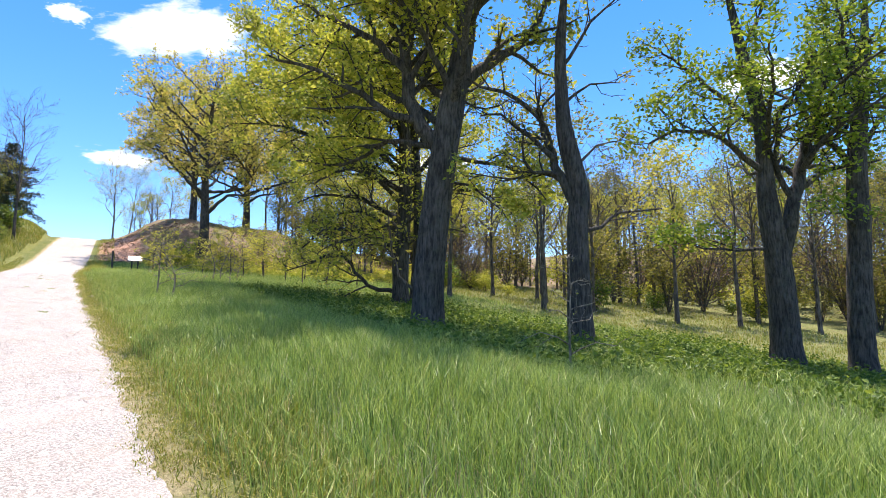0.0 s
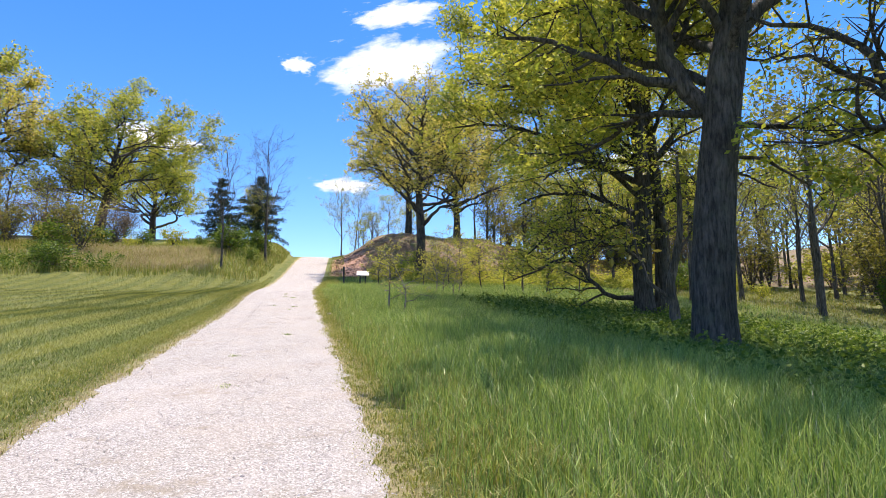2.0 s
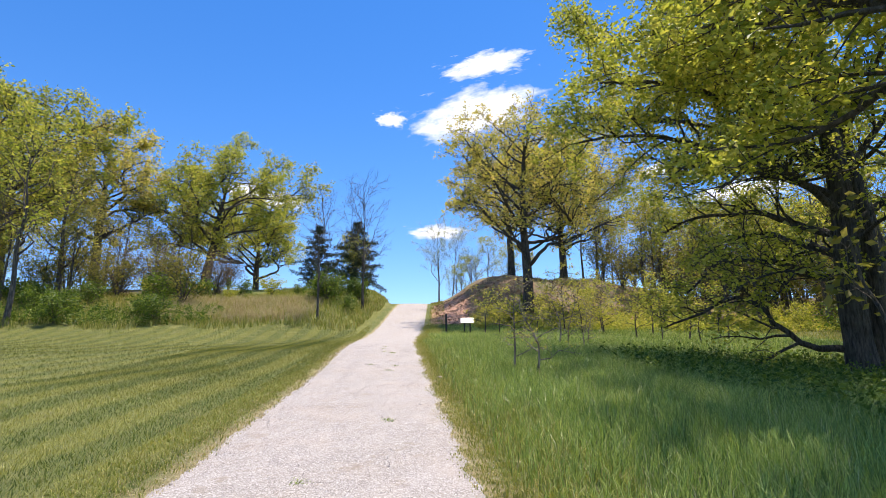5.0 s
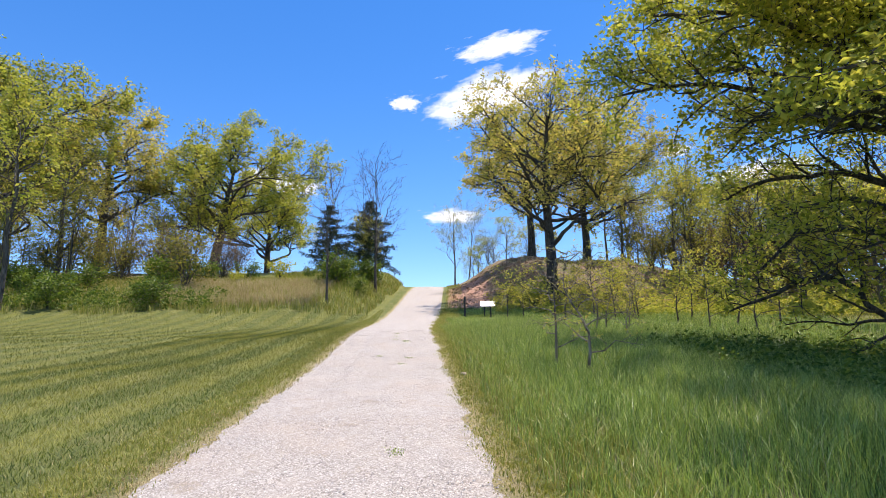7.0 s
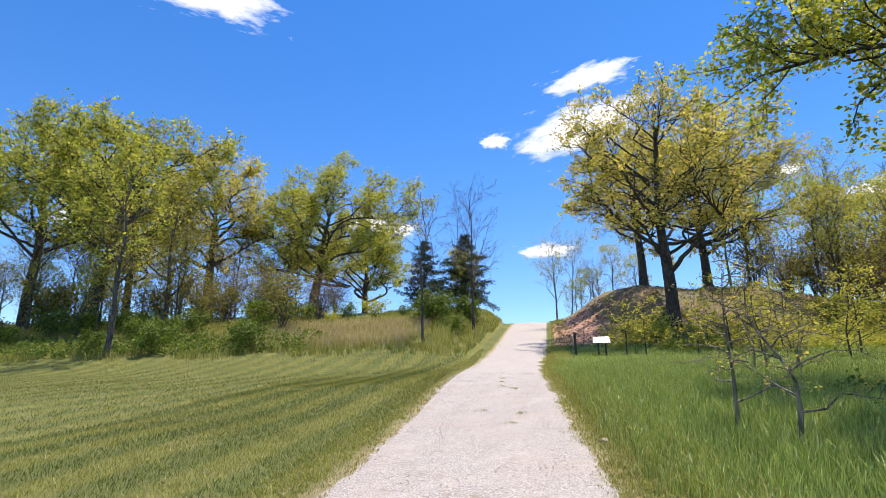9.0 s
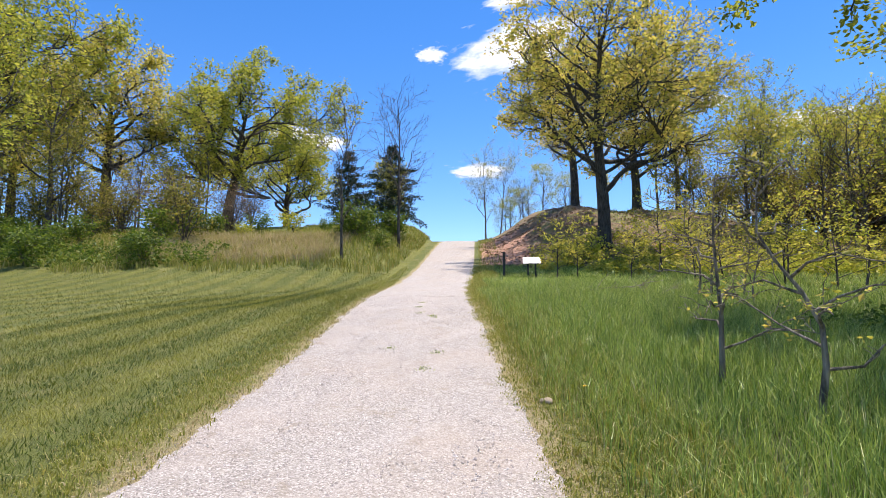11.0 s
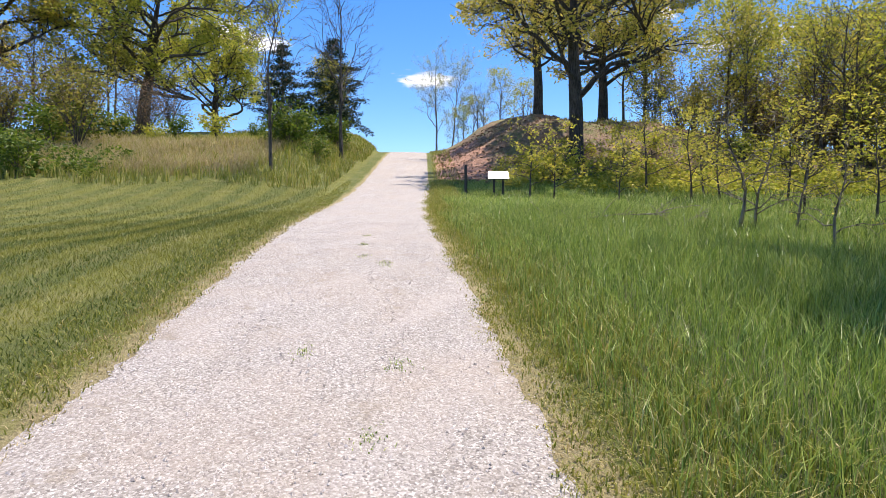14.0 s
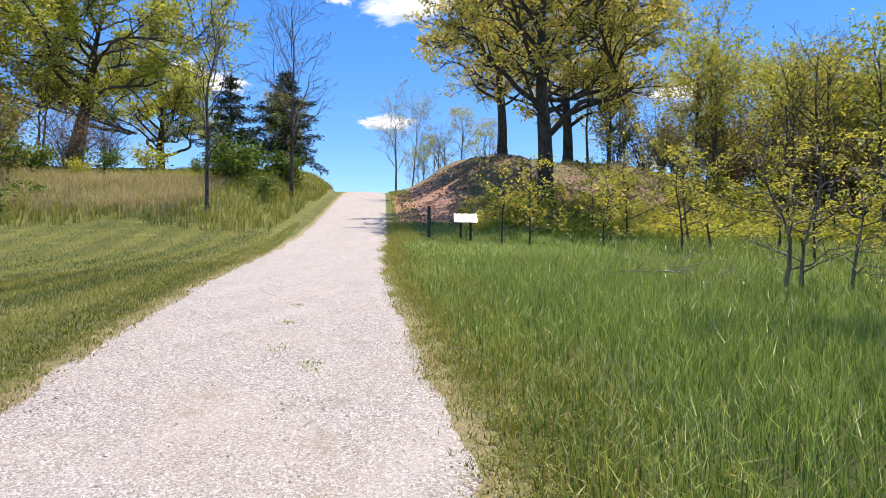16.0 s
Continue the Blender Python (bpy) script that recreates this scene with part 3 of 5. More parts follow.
AIRY = Kind(TWIG_BARK, LEAF_OAK, sub=(1.7, 2.0), ratio=(0.5, 0.45), wander=(0.12, 0.18), lift=(0.12, 0.08), per=7, spread=0.14, size=0.16, clumps=2, seg=0.7, least=0.5, twig=0.012, bare=0.35)
SAPLING = Kind(LICHEN_BARK, LEAF_GOLD, sub=(4.2, 5.0), ratio=(0.42, 0.4), angle=(55, 50), wander=(0.26, 0.3), lift=(0.03, 0.03), per=3, spread=0.05, size=0.055, clumps=2, twig=0.005, seg=0.12, least=0.12, bare=0.72)
STICK = Kind(LICHEN_BARK, LEAF_LIME, sub=(2.5, 3.0), ratio=(0.4, 0.4), wander=(0.2, 0.25), per=2, spread=0.04, size=0.05, clumps=1, twig=0.004, seg=0.12, least=0.12, bare=0.95)
YOUNG = Kind(TWIG_BARK, LEAF_LIME, sub=(3.0, 3.0), ratio=(0.45, 0.4), angle=(50, 50), wander=(0.2, 0.25), lift=(0.05, 0.04), per=6, spread=0.08, size=0.105, clumps=2, twig=0.006, seg=0.25, least=0.2, bare=0.42)
YOUNG_GREEN = Kind(TWIG_BARK, LEAF_OAK, sub=(3.0, 3.0), ratio=(0.45, 0.4), angle=(50, 50), wander=(0.2, 0.25), lift=(0.05, 0.04), per=6, spread=0.08, size=0.105, clumps=2, twig=0.006, seg=0.25, least=0.2, bare=0.42)
BUSH = Kind(TWIG_BARK, LEAF_WEED, sub=(3.0,), ratio=(0.5,), angle=(50,), wander=(0.2,), lift=(0.05,), per=8, spread=0.18, size=0.19, clumps=3, twig=0.006, seg=0.4, least=0.3, steps=2.0)
BUSH_GOLD = Kind(TWIG_BARK, LEAF_OAK, sub=(3.0,), ratio=(0.5,), angle=(50,), wander=(0.2,), lift=(0.05,), per=7, spread=0.18, size=0.18, clumps=3, twig=0.006, seg=0.4, least=0.3, steps=2.0)
BUSH_OLIVE = Kind(TWIG_BARK, LEAF_OLIVE, sub=(3.0,), ratio=(0.5,), angle=(50,), wander=(0.24,), lift=(0.05,), per=6, spread=0.16, size=0.17, clumps=3, twig=0.008, seg=0.4, least=0.3, bare=0.15, steps=2.0)
THICKET = Kind(TWIG_BARK, LEAF_BUD, sub=(2.1, 2.0), ratio=(0.5, 0.45), angle=(46, 48), wander=(0.14, 0.2), lift=(0.08, 0.05), per=4, spread=0.16, size=0.11, clumps=2, twig=0.009, seg=0.6, least=0.5, start=0.04, bare=0.15, steps=2.0)

# the big oak whose shade falls on the meadow
build_tree("oak_tree", "big oak with furrowed grey trunk shading the meadow", foot(-0.42, 15.3, 0.05), OAK,
           [(0, 0, -0.1), (0.05, 0, 1.5), (0.25, 0, 3.3), (0.5, 0, 5.0), (0.8, 0, 6.6), (1.0, 0, 8.4), (1.15, 0.1, 11.0)], [0.36, 0.345, 0.325, 0.30, 0.24, 0.17, 0.07],
           [([(0.35, 0, 4.2), (-0.35, 0.05, 5.3), (-0.55, 0.2, 7.0), (-0.4, 0.4, 9.0), (-0.7, 0.8, 11.0)], 0.21),
            ([(0.65, 0, 5.8), (1.5, 0.3, 6.6), (2.3, 0.5, 7.2), (3.3, 0.6, 8.8)], 0.18),
            ([(0.4, 0, 4.05), (1.6, 0.3, 4.1), (2.3, 0.3, 3.75), (2.8, 0.3, 3.2)], 0.07),
            ([(0.35, 0, 3.5), (1.0, 0.2, 3.5), (1.5, 0.2, 3.1), (1.9, 0.3, 2.7)], 0.045),
            ([(-0.2, 0.05, 5.0), (-0.9, -0.2, 5.1), (-1.5, -0.3, 5.5), (-2.5, -0.5, 6.0), (-3.7, -0.6, 6.4)], 0.12),
            ([(0.1, 0, 4.4), (-1.0, 0.6, 4.7), (-2.2, 1.2, 4.3), (-3.4, 1.5, 4.5)], 0.09),
            ([(-0.5, 0.1, 6.3), (-1.6, 0.4, 7.4), (-2.8, 0.8, 8.2), (-3.7, 1.2, 8.9)], 0.13),
            # stretched towards the walk, overhead and unseen, to carry the shade nearer
            ([(0.55, 0, 5.2), (0.9, -1.4, 6.6), (1.0, -2.6, 7.6), (0.9, -3.6, 8.2)], 0.12),
            ([(0.55, 0.1, 5.5), (1.0, 2.0, 6.8), (0.8, 4.0, 8.0)], 0.12),
            ([(0.9, 0, 7.4), (1.8, -0.6, 9.0), (2.6, -1.0, 11.2)], 0.13),
            # next three hang above the view, added to thicken the meadow's shade
            ([(0.6, 0, 5.7), (-0.5, -1.2, 7.2), (-1.4, -2.2, 8.1), (-2.2, -2.9, 8.5)], 0.10),
            ([(0.8, 0, 6.8), (1.6, -1.6, 8.0), (2.3, -2.6, 8.6), (2.6, -3.5, 9.0)], 0.10),
            ([(-0.5, 0.2, 6.9), (-1.4, -0.8, 8.0), (-2.5, -1.6, 8.8)], 0.09),
            ([(1.0, 0, 8.2), (2.2, 0.6, 9.2), (3.4, 1.0, 9.8)], 0.09),
            ([(0.4, 0.1, 5.6), (-0.6, 2.0, 7.2), (-1.6, 3.8, 8.2), (-2.4, 5.0, 8.6)], 0.11),
            ([(0.3, 0.1, 5.0), (-1.4, 1.8, 6.6), (-3.2, 3.0, 7.6), (-4.0, 3.8, 8.0)], 0.10),
            ([(0.9, 0.1, 7.6), (0.2, 1.6, 9.0), (-0.8, 3.0, 10.0)], 0.09),
            ([(1.0, 0, 8.4), (0.8, -0.8, 9.6), (0.2, -1.2, 11.2)], 0.11),
            ([(1.1, 0, 10.0), (1.4, 0.6, 11.2), (1.2, 1.0, 12.4)], 0.10)], 11, sides=28, scale=1.18)

# the oak behind it, with low drooping boughs
build_tree("oak_tree", "old oak with dark trunk and low drooping half-bare boughs", foot(-1.85, 25.0, 0.05), OAK_LOW,
           [(0, 0, -0.1), (0.0, 0, 2.0), (0.15, 0, 4.5), (0.1, 0, 7.0), (0.0, 0, 9.5), (0.1, 0.1, 12.5)], [0.33, 0.29, 0.26, 0.21, 0.16, 0.05],
           [([(-0.2, 0, 0.7), (-1.2, -0.3, 0.9), (-1.9, -0.4, 1.7), (-2.5, -0.5, 2.1), (-3.3, -0.5, 1.8), (-4.3, -0.6, 1.4)], 0.10),
            ([(0, 0, 2.3), (-1.5, -0.5, 2.9), (-2.7, -1.0, 2.9), (-3.6, -1.2, 2.2)], 0.10),
            ([(0, 0, 2.9), (-1.4, 0.8, 3.9), (-2.6, 1.2, 4.0), (-3.6, 1.4, 3.4)], 0.10),
            ([(0, 0, 3.4), (-1.6, 0.3, 4.4), (-3.2, 0.4, 4.6), (-4.2, 0.2, 4.2)], 0.12),
            ([(0.1, 0, 4.0), (-0.9, -1.6, 4.8), (-1.8, -3.2, 4.6), (-2.4, -4.4, 3.8)], 0.11),
            ([(0.1, 0, 3.0), (-0.6, 2.0, 3.8), (-1.0, 4.0, 3.8)], 0.09),
            ([(0.1, 0, 3.6), (1.5, 0.3, 4.6), (3.0, 0.5, 4.8), (4.2, 0.6, 4.2)], 0.12),
            ([(0.1, 0, 2.4), (1.2, -0.6, 3.0), (2.4, -0.9, 2.8)], 0.07),
            ([(0.1, 0, 4.6), (-1.6, -0.9, 5.2), (-2.8, -1.4, 5.6), (-3.7, -1.6, 5.2)], 0.09),
            ([(0.1, 0, 5.2), (-1.5, 1.0, 6.0), (-2.8, 1.6, 6.2), (-3.8, 1.8, 5.9)], 0.09),
            ([(0.1, 0, 3.2), (0.9, -1.4, 3.6), (1.6, -2.8, 3.3)], 0.07),
            ([(0.1, 0, 4.8), (1.4, -0.9, 5.8), (2.8, -1.6, 6.0)], 0.08),
            ([(0.1, 0, 1.9), (-0.8, -1.1, 2.4), (-1.8, -2.4, 2.3), (-2.6, -3.2, 1.7)], 0.06),
            ([(0.1, 0, 6.4), (1.2, 0.8, 7.6), (2.2, 1.2, 8.4)], 0.08),
            ([(0.1, 0, 7.4), (-0.9, -1.0, 8.6), (-2.0, -1.6, 9.4)], 0.08)], 12, sides=24, scale=1.13)
# its upper crown, grown as a second stem from the same foot
build_tree("oak_tree", "tall leafy oak stem with wide boughs reaching over the meadow", foot(-1.3, 25.9, 0.05), OAK,
           [(0, 0, -0.1), (0.15, 0, 2.5), (0.1, 0, 5.0), (-0.1, 0, 8.0), (-0.2, 0, 11.0), (-0.1, 0.1, 14.0)], [0.22, 0.20, 0.19, 0.17, 0.13, 0.05],
           [([(0, 0, 4.5), (-2.4, -0.8, 6.0), (-4.8, -1.2, 7.2), (-7.0, -1.4, 7.4)], 0.14),
            ([(0, 0, 5.3), (-2.2, 0.6, 7.2), (-4.6, 1.0, 8.6), (-7.4, 1.2, 9.4)], 0.14),
            ([(0, 0, 5.0), (-1.8, -1.6, 6.6), (-3.6, -3.2, 7.6), (-5.6, -4.0, 7.8)], 0.13),
            ([(-0.1, 0, 6.5), (-1.2, -1.0, 8.5), (-2.6, -1.0, 10.0), (-3.6, -1.0, 11.0)], 0.13),
            ([(-0.1, 0, 7.0), (-1.8, 1.4, 9.0), (-3.2, 2.6, 10.0)], 0.11),
            ([(0, 0, 5.5), (1.4, 0.5, 7.5), (2.8, 1.0, 9.6)], 0.12),
            ([(-0.1, 0, 7.8), (0.8, -1.6, 9.8), (1.0, -2.8, 11.4)], 0.10),
            ([(-0.2, 0, 9.5), (-1.0, 0.4, 12.0), (-1.6, 0.4, 14.4)], 0.10),
            ([(0, 0, 6.0), (-1.6, -2.4, 7.2), (-2.8, -4.4, 8.0), (-3.8, -5.6, 8.4)], 0.10),
            ([(0, 0, 5.6), (-2.4, -2.0, 7.2), (-4.0, -3.4, 8.0)], 0.10),
            ([(0, 0, 6.6), (0.9, -2.2, 8.0), (1.2, -4.0, 8.6)], 0.09),
            ([(-0.1, 0, 8.4), (-2.6, 0.2, 10.2), (-5.4, 0.2, 11.4), (-7.2, 0.0, 12.0)], 0.11),
            ([(-0.2, 0, 10.5), (0.8, 0.8, 12.6), (1.2, 1.0, 14.6)], 0.09)], 13, sides=18, scale=1.1)
build_tree("young_tree", "slender dark forked tree beside the old oak", foot(-0.95, 21.3, 0.03), SLIM,
           [(0, 0, -0.1), (0.0, 0, 0.7), (-0.05, 0, 1.3), (0.25, 0, 2.6), (0.3, 0, 4.6)], [0.13, 0.12, 0.11, 0.07, 0.03],
           [([(0, 0, 0.9), (-0.5, 0, 1.3), (-0.8, 0.1, 2.2), (-1.0, 0.2, 3.6)], 0.07), ([(0.1, 0, 2.0), (0.7, 0.2, 3.0), (0.8, 0.2, 4.4)], 0.05)], 14, scale=1.2)
# half-dead oak with scaly bark
build_tree("oak_tree", "half-dead oak with shaggy bark and bare crooked limbs", foot(3.5, 14.7, 0.05), SNAG,
           [(0, 0, -0.1), (-0.02, 0, 1.5), (0.0, 0, 3.0), (0.05, 0, 4.0), (-0.25, 0, 5.6), (-0.3, 0, 7.6), (-0.1, 0, 9.6)], [0.30, 0.28, 0.25, 0.23, 0.16, 0.13, 0.06],
           [([(0.0, 0, 3.6), (-0.6, 0.1, 5.0), (-1.0, 0.1, 6.1), (-1.8, 0.1, 6.6), (-2.7, 0.2, 7.0)], 0.15),
            ([(-0.5, 0, 4.8), (-1.1, -0.1, 5.3), (-1.9, -0.2, 5.9), (-2.4, -0.2, 5.8)], 0.08),
            ([(-0.2, 0, 4.1), (-0.9, 0.2, 4.5), (-1.5, 0.2, 4.3), (-2.6, 0.3, 4.5)], 0.07),
            ([(0.05, 0, 2.9), (0.6, 0.1, 3.1), (1.1, 0.2, 3.5), (2.2, 0.3, 3.6)], 0.07),
            ([(0.0, 0, 4.6), (0.6, 0.2, 5.2), (1.2, 0.3, 5.4)], 0.045),
            ([(-0.3, 0, 6.2), (0.5, 0.1, 6.8), (1.3, 0.2, 6.9)], 0.05),
            ([(-0.3, 0, 7.2), (0.5, -0.2, 8.3), (1.4, -0.3, 9.2)], 0.06)], 15, sides=24, rough=0.16, scale=1.06)
# the pair of lush oaks
build_tree("oak_tree", "forked oak with pale grey trunk and bright green leaves", foot(10.5, 17.8, 0.05), OAK_LUSH,
           [(0, 0, -0.1), (0.0, 0, 1.6), (-0.05, 0, 3.3), (-0.2, 0, 5.0), (-0.2, 0, 7.2), (-0.6, 0, 9.4), (-1.0, 0, 12.0)], [0.40, 0.37, 0.33, 0.22, 0.20, 0.14, 0.06],
           [([(0.05, 0, 2.9), (0.4, 0, 4.2), (0.9, 0, 5.8), (1.4, 0, 7.6), (2.4, 0.1, 9.6), (3.0, 0.1, 11.5)], 0.24),
            ([(-0.2, 0, 5.6), (-1.6, -0.3, 6.6), (-3.0, -0.5, 6.8), (-4.0, -0.6, 6.2)], 0.11),
            ([(-0.2, 0, 7.0), (-1.6, 0.3, 8.6), (-3.0, 0.5, 9.8)], 0.11),
            ([(-0.1, 0, 3.4), (-1.2, 0, 3.4), (-2.2, 0, 3.4), (-3.0, 0.1, 3.8)], 0.06),
            ([(-0.2, 0, 6.0), (-0.8, -1.6, 7.2), (-1.6, -3.0, 8.2)], 0.10),
            ([(0.8, 0, 5.2), (2.0, 0.3, 5.9), (3.5, 0.3, 6.2)], 0.10),
            ([(1.0, 0, 6.2), (1.0, -1.6, 7.6), (1.6, -3.0, 8.2)], 0.10),
            ([(1.4, 0, 7.6), (0.9, 1.6, 9.0), (0.6, 2.6, 10.0)], 0.09),
            ([(-0.6, 0, 9.4), (0.2, 0, 11.2), (0.6, 0, 13.0)], 0.09)], 16, sides=24, scale=1.08)
build_tree("oak_tree", "leaning oak with dark rough trunk and green leaves", foot(12.8, 17.8, 0.05), OAK_LUSH,
           [(0, 0, -0.1), (0.05, 0, 1.6), (0.25, 0, 4.0), (0.45, 0, 6.5), (0.9, 0, 9.0), (1.2, 0, 11.5)], [0.34, 0.32, 0.29, 0.25, 0.16, 0.06],
           [([(0.3, 0, 6.0), (-0.4, 0, 6.9), (-1.4, -0.1, 6.9), (-2.3, -0.1, 7.3)], 0.13),
            ([(0.4, 0, 6.3), (1.4, 0.2, 7.6), (2.4, 0.3, 8.4)], 0.12),
            ([(0.3, 0, 4.2), (-0.5, -0.5, 4.6), (-1.3, -0.8, 4.4)], 0.06),
            ([(0.7, 0, 7.8), (-0.4, -1.2, 9.2), (-1.2, -2.0, 10.2)], 0.10),
            ([(0.7, 0, 8.0), (1.2, 1.4, 9.4), (1.4, 2.2, 10.6)], 0.09)], 17, sides=20, scale=1.08)


def free_tree(name, label, x, y, kind, height, clear, reach, count, r0, seed, lean=(0, 0), rise=0.35, group="", sink=0.08, **more):
    rng = np.random.default_rng(seed + 500)
    trunk, tr, limbs = spreading(rng, height, clear, reach, count, r0, lean, rise=rise)
    return build_tree(name, label, foot(x, y, sink), kind, trunk, tr, limbs, seed, group=group, **more)


# oaks on the ridge
free_tree("oak_tree", "broad oak with golden spring leaves on the earth bank", -19.0, 45.0, OAK_GOLD, 16.5, 3.0, 5.9, 30, 0.40, 21, rise=0.22, group="oaks on the bank", sides=18)
free_tree("oak_tree", "oak with golden spring leaves on the bank's top", -24.8, 55.9, OAK_GOLD, 15.0, 3.8, 5.2, 23, 0.38, 22, rise=0.25, group="oaks on the bank")
free_tree("oak_tree", "oak with golden spring leaves behind the bank", -21.4, 61.4, OAK_GOLD, 14.5, 2.8, 8.0, 28, 0.42, 23, rise=0.2, group="oaks on the bank")
# oaks above the lawn
free_tree("oak_tree", "wide old oak with crooked limbs above the lawn", -58.9, 48.0, OAK_FAR, 16.5, 3.0, 9.0, 24, 0.60, 31, lean=(1.5, 1.0), rise=0.2)
free_tree("oak_tree", "tall oak with golden-green crown above the lawn", -63.9, 38.5, OAK_FAR_GOLD, 18.5, 4.0, 7.0, 22, 0.55, 32, rise=0.2)
free_tree("oak_tree", "tall oak with open crown at the wood's edge", -58.0, 26.0, OAK_FAR, 19.0, 5.0, 7.0, 22, 0.45, 33, lean=(1.0, 1.6))
free_tree("oak_tree", "tall oak with yellow-green crown at the wood's edge", -68.0, 24.0, OAK_FAR, 21.5, 5.0, 8.0, 22, 0.5, 34)
free_tree("oak_tree", "oak with yellow-green crown behind the lawn", -78.0, 36.0, OAK_FAR_GOLD, 18.0, 4.0, 8.5, 20, 0.5, 35)
free_tree("oak_tree", "oak with thin spring crown behind the bank", -66.0, 62.0, OAK_FAR, 13.0, 2.5, 8.0, 20, 0.5, 36)
free_tree("young_tree", "slender leafy tree at the lawn's edge", -43.9, 22.8, SLIM_GREEN, 14.5, 4.0, 3.2, 12, 0.17, 37)
free_tree("young_tree", "forked young tree with thin leaves on the bank", -51.4, 29.1, SLIM, 12.5, 2.2, 4.0, 12, 0.22, 38)
free_tree("young_tree", "leaning tree with thin leaves on the bank", -55.5, 24.3, SLIM_GREEN, 15.0, 3.0, 4.0, 12, 0.28, 39, lean=(2.2, 2.5))
free_tree("bare_tree", "small leafless tree at the edge of the lawn", -29.87, 34.66, BARE_FINE, 9.6, 1.4, 1.7, 16, 0.085, 41, rise=0.9)
free_tree("bare_tree", "leafless tree with fine upright twigs beside the lane", -33.2, 43.8, BARE_FINE, 12.0, 3.0, 2.6, 20, 0.12, 42, rise=0.9)
free_tree("birch_tree", "pale slender tree with few leaves past the hilltop", -47.0, 80.6, BARE_PALE, 15.0, 4.0, 3.2, 12, 0.16, 43, rise=0.9, group="pale trees past the crest")
free_tree("birch_tree", "pale slender tree with few leaves past the hilltop", -45.2, 80.9, BARE_PALE, 13.5, 4.0, 2.6, 11, 0.13, 44, rise=0.9, group="pale trees past the crest", lean=(1.2, 0.5))


def cedar(x, y, height, width, seed, label):
    """Dense dark evergreen of short drooping sprays round one trunk."""
    rng = np.random.default_rng(seed)
    root = tagged(new("cedar_tree"), label, "conifer", "evergreens beside the lane")
    root.location = foot(x, y, 0.05)
    t = np.array([(0.0, 0, -0.1), (0.03, 0.02, height * 0.4), (0, 0, height)])
    v, f = tube(dense_line(t, 0.4), np.linspace(0.13, 0.02, len(dense_line(t, 0.4))), 8)
    part("trunk", raw_mesh("trunk", v, f, True), TWIG_BARK, root)
    tubes, centres = [], []
    tiers = int(height * 2.3)
    for k in range(tiers):
        fr = (k + 0.3) / tiers
        z = height * (0.13 + 0.87 * fr)
        for j in range(int(10 - 4 * fr)):
            reach = width * 0.5 * (1 - fr) ** 0.8 * min(1.0, 0.6 + 2.5 * fr) * rng.uniform(0.45, 1.12) + 0.15
            az = j * 6.283 / (10 - 4 * fr) + k * 1.1 + rng.uniform(-0.3, 0.3)
            q = line(rng, (0, 0, z + rng.normal(0, 0.12)), (math.cos(az), math.sin(az), 0.18), reach, 0.3, 0.10, -0.02)
            tubes.append((q, np.linspace(0.028, 0.008, len(q)), 3))
            for t in np.linspace(0.35, 1, max(3, int(reach * 3))):
                p, d = along(q, t)
                side = unit(np.cross(d, (0, 0, 1.0)))
                for w in (-1, 0, 1):
                    centres.append(p + side * w * 0.22 * (1.2 - t) * reach * 0.5 + np.array([0, 0, -0.05 * abs(w)]))
    v, f = joined([tube(*x) for x in tubes])
    tagged(part("branchwork", raw_mesh("branchwork", v, f), TWIG_BARK, root), kind="stuff")
    v, f = leaf_mesh(rng, centres, 8, 0.085, 0.19, 0.35, 0.32)
    tagged(part("foliage", raw_mesh("foliage", v, f), NEEDLE, root), kind="stuff")
    return root


cedar(-41.74, 47.64, 7.2, 5.6, 51, "dark evergreen cedar on the bank's top")
cedar(-37.6, 48.4, 7.4, 7.2, 52, "dark evergreen cedar close to the gravel lane")

free_tree("young_tree", "tall slender tree with fresh green leaves on the ridge", -11.5, 56.0, AIRY, 11.5, 3.2, 1.9, 15, 0.10, 45, rise=0.9, sides=8)
free_tree("young_tree", "slender forked tree with thin leaves on the ridge", -8.3, 51.0, AIRY, 9.0, 2.0, 1.8, 13, 0.08, 46, rise=0.9, sides=8)

# woodland: a few grown trees, then set out again and again
SLIM_TREES = []
for k, (kind, h, label) in enumerate([(SLIM, 13.5, "slender woodland tree with thin olive leaves"), (SLIM_GREEN, 12.0, "slender woodland tree with fresh green leaves"),
                                      (SLIM_GOLD, 11.0, "slender woodland tree with golden leaves"), (SLIM_BARE, 13.0, "tall slender leafless woodland tree"),
                                      (SLIM, 15.0, "tall woodland tree with thin olive leaves"), (SLIM_BARE, 11.0, "slender leafless woodland tree")]):
    x, y = [(5.9, 33.8), (0.4, 34.9), (14.3, 35.3), (18.7, 36.4), (21.0, 36.6), (9.5, 36.5)][k]
    SLIM_TREES.append(free_tree("woodland_tree", label, x, y, kind, h, h * 0.28, h * 0.2, 13, 0.15, 60 + k, rise=0.8, group="woodland trees", sides=8))


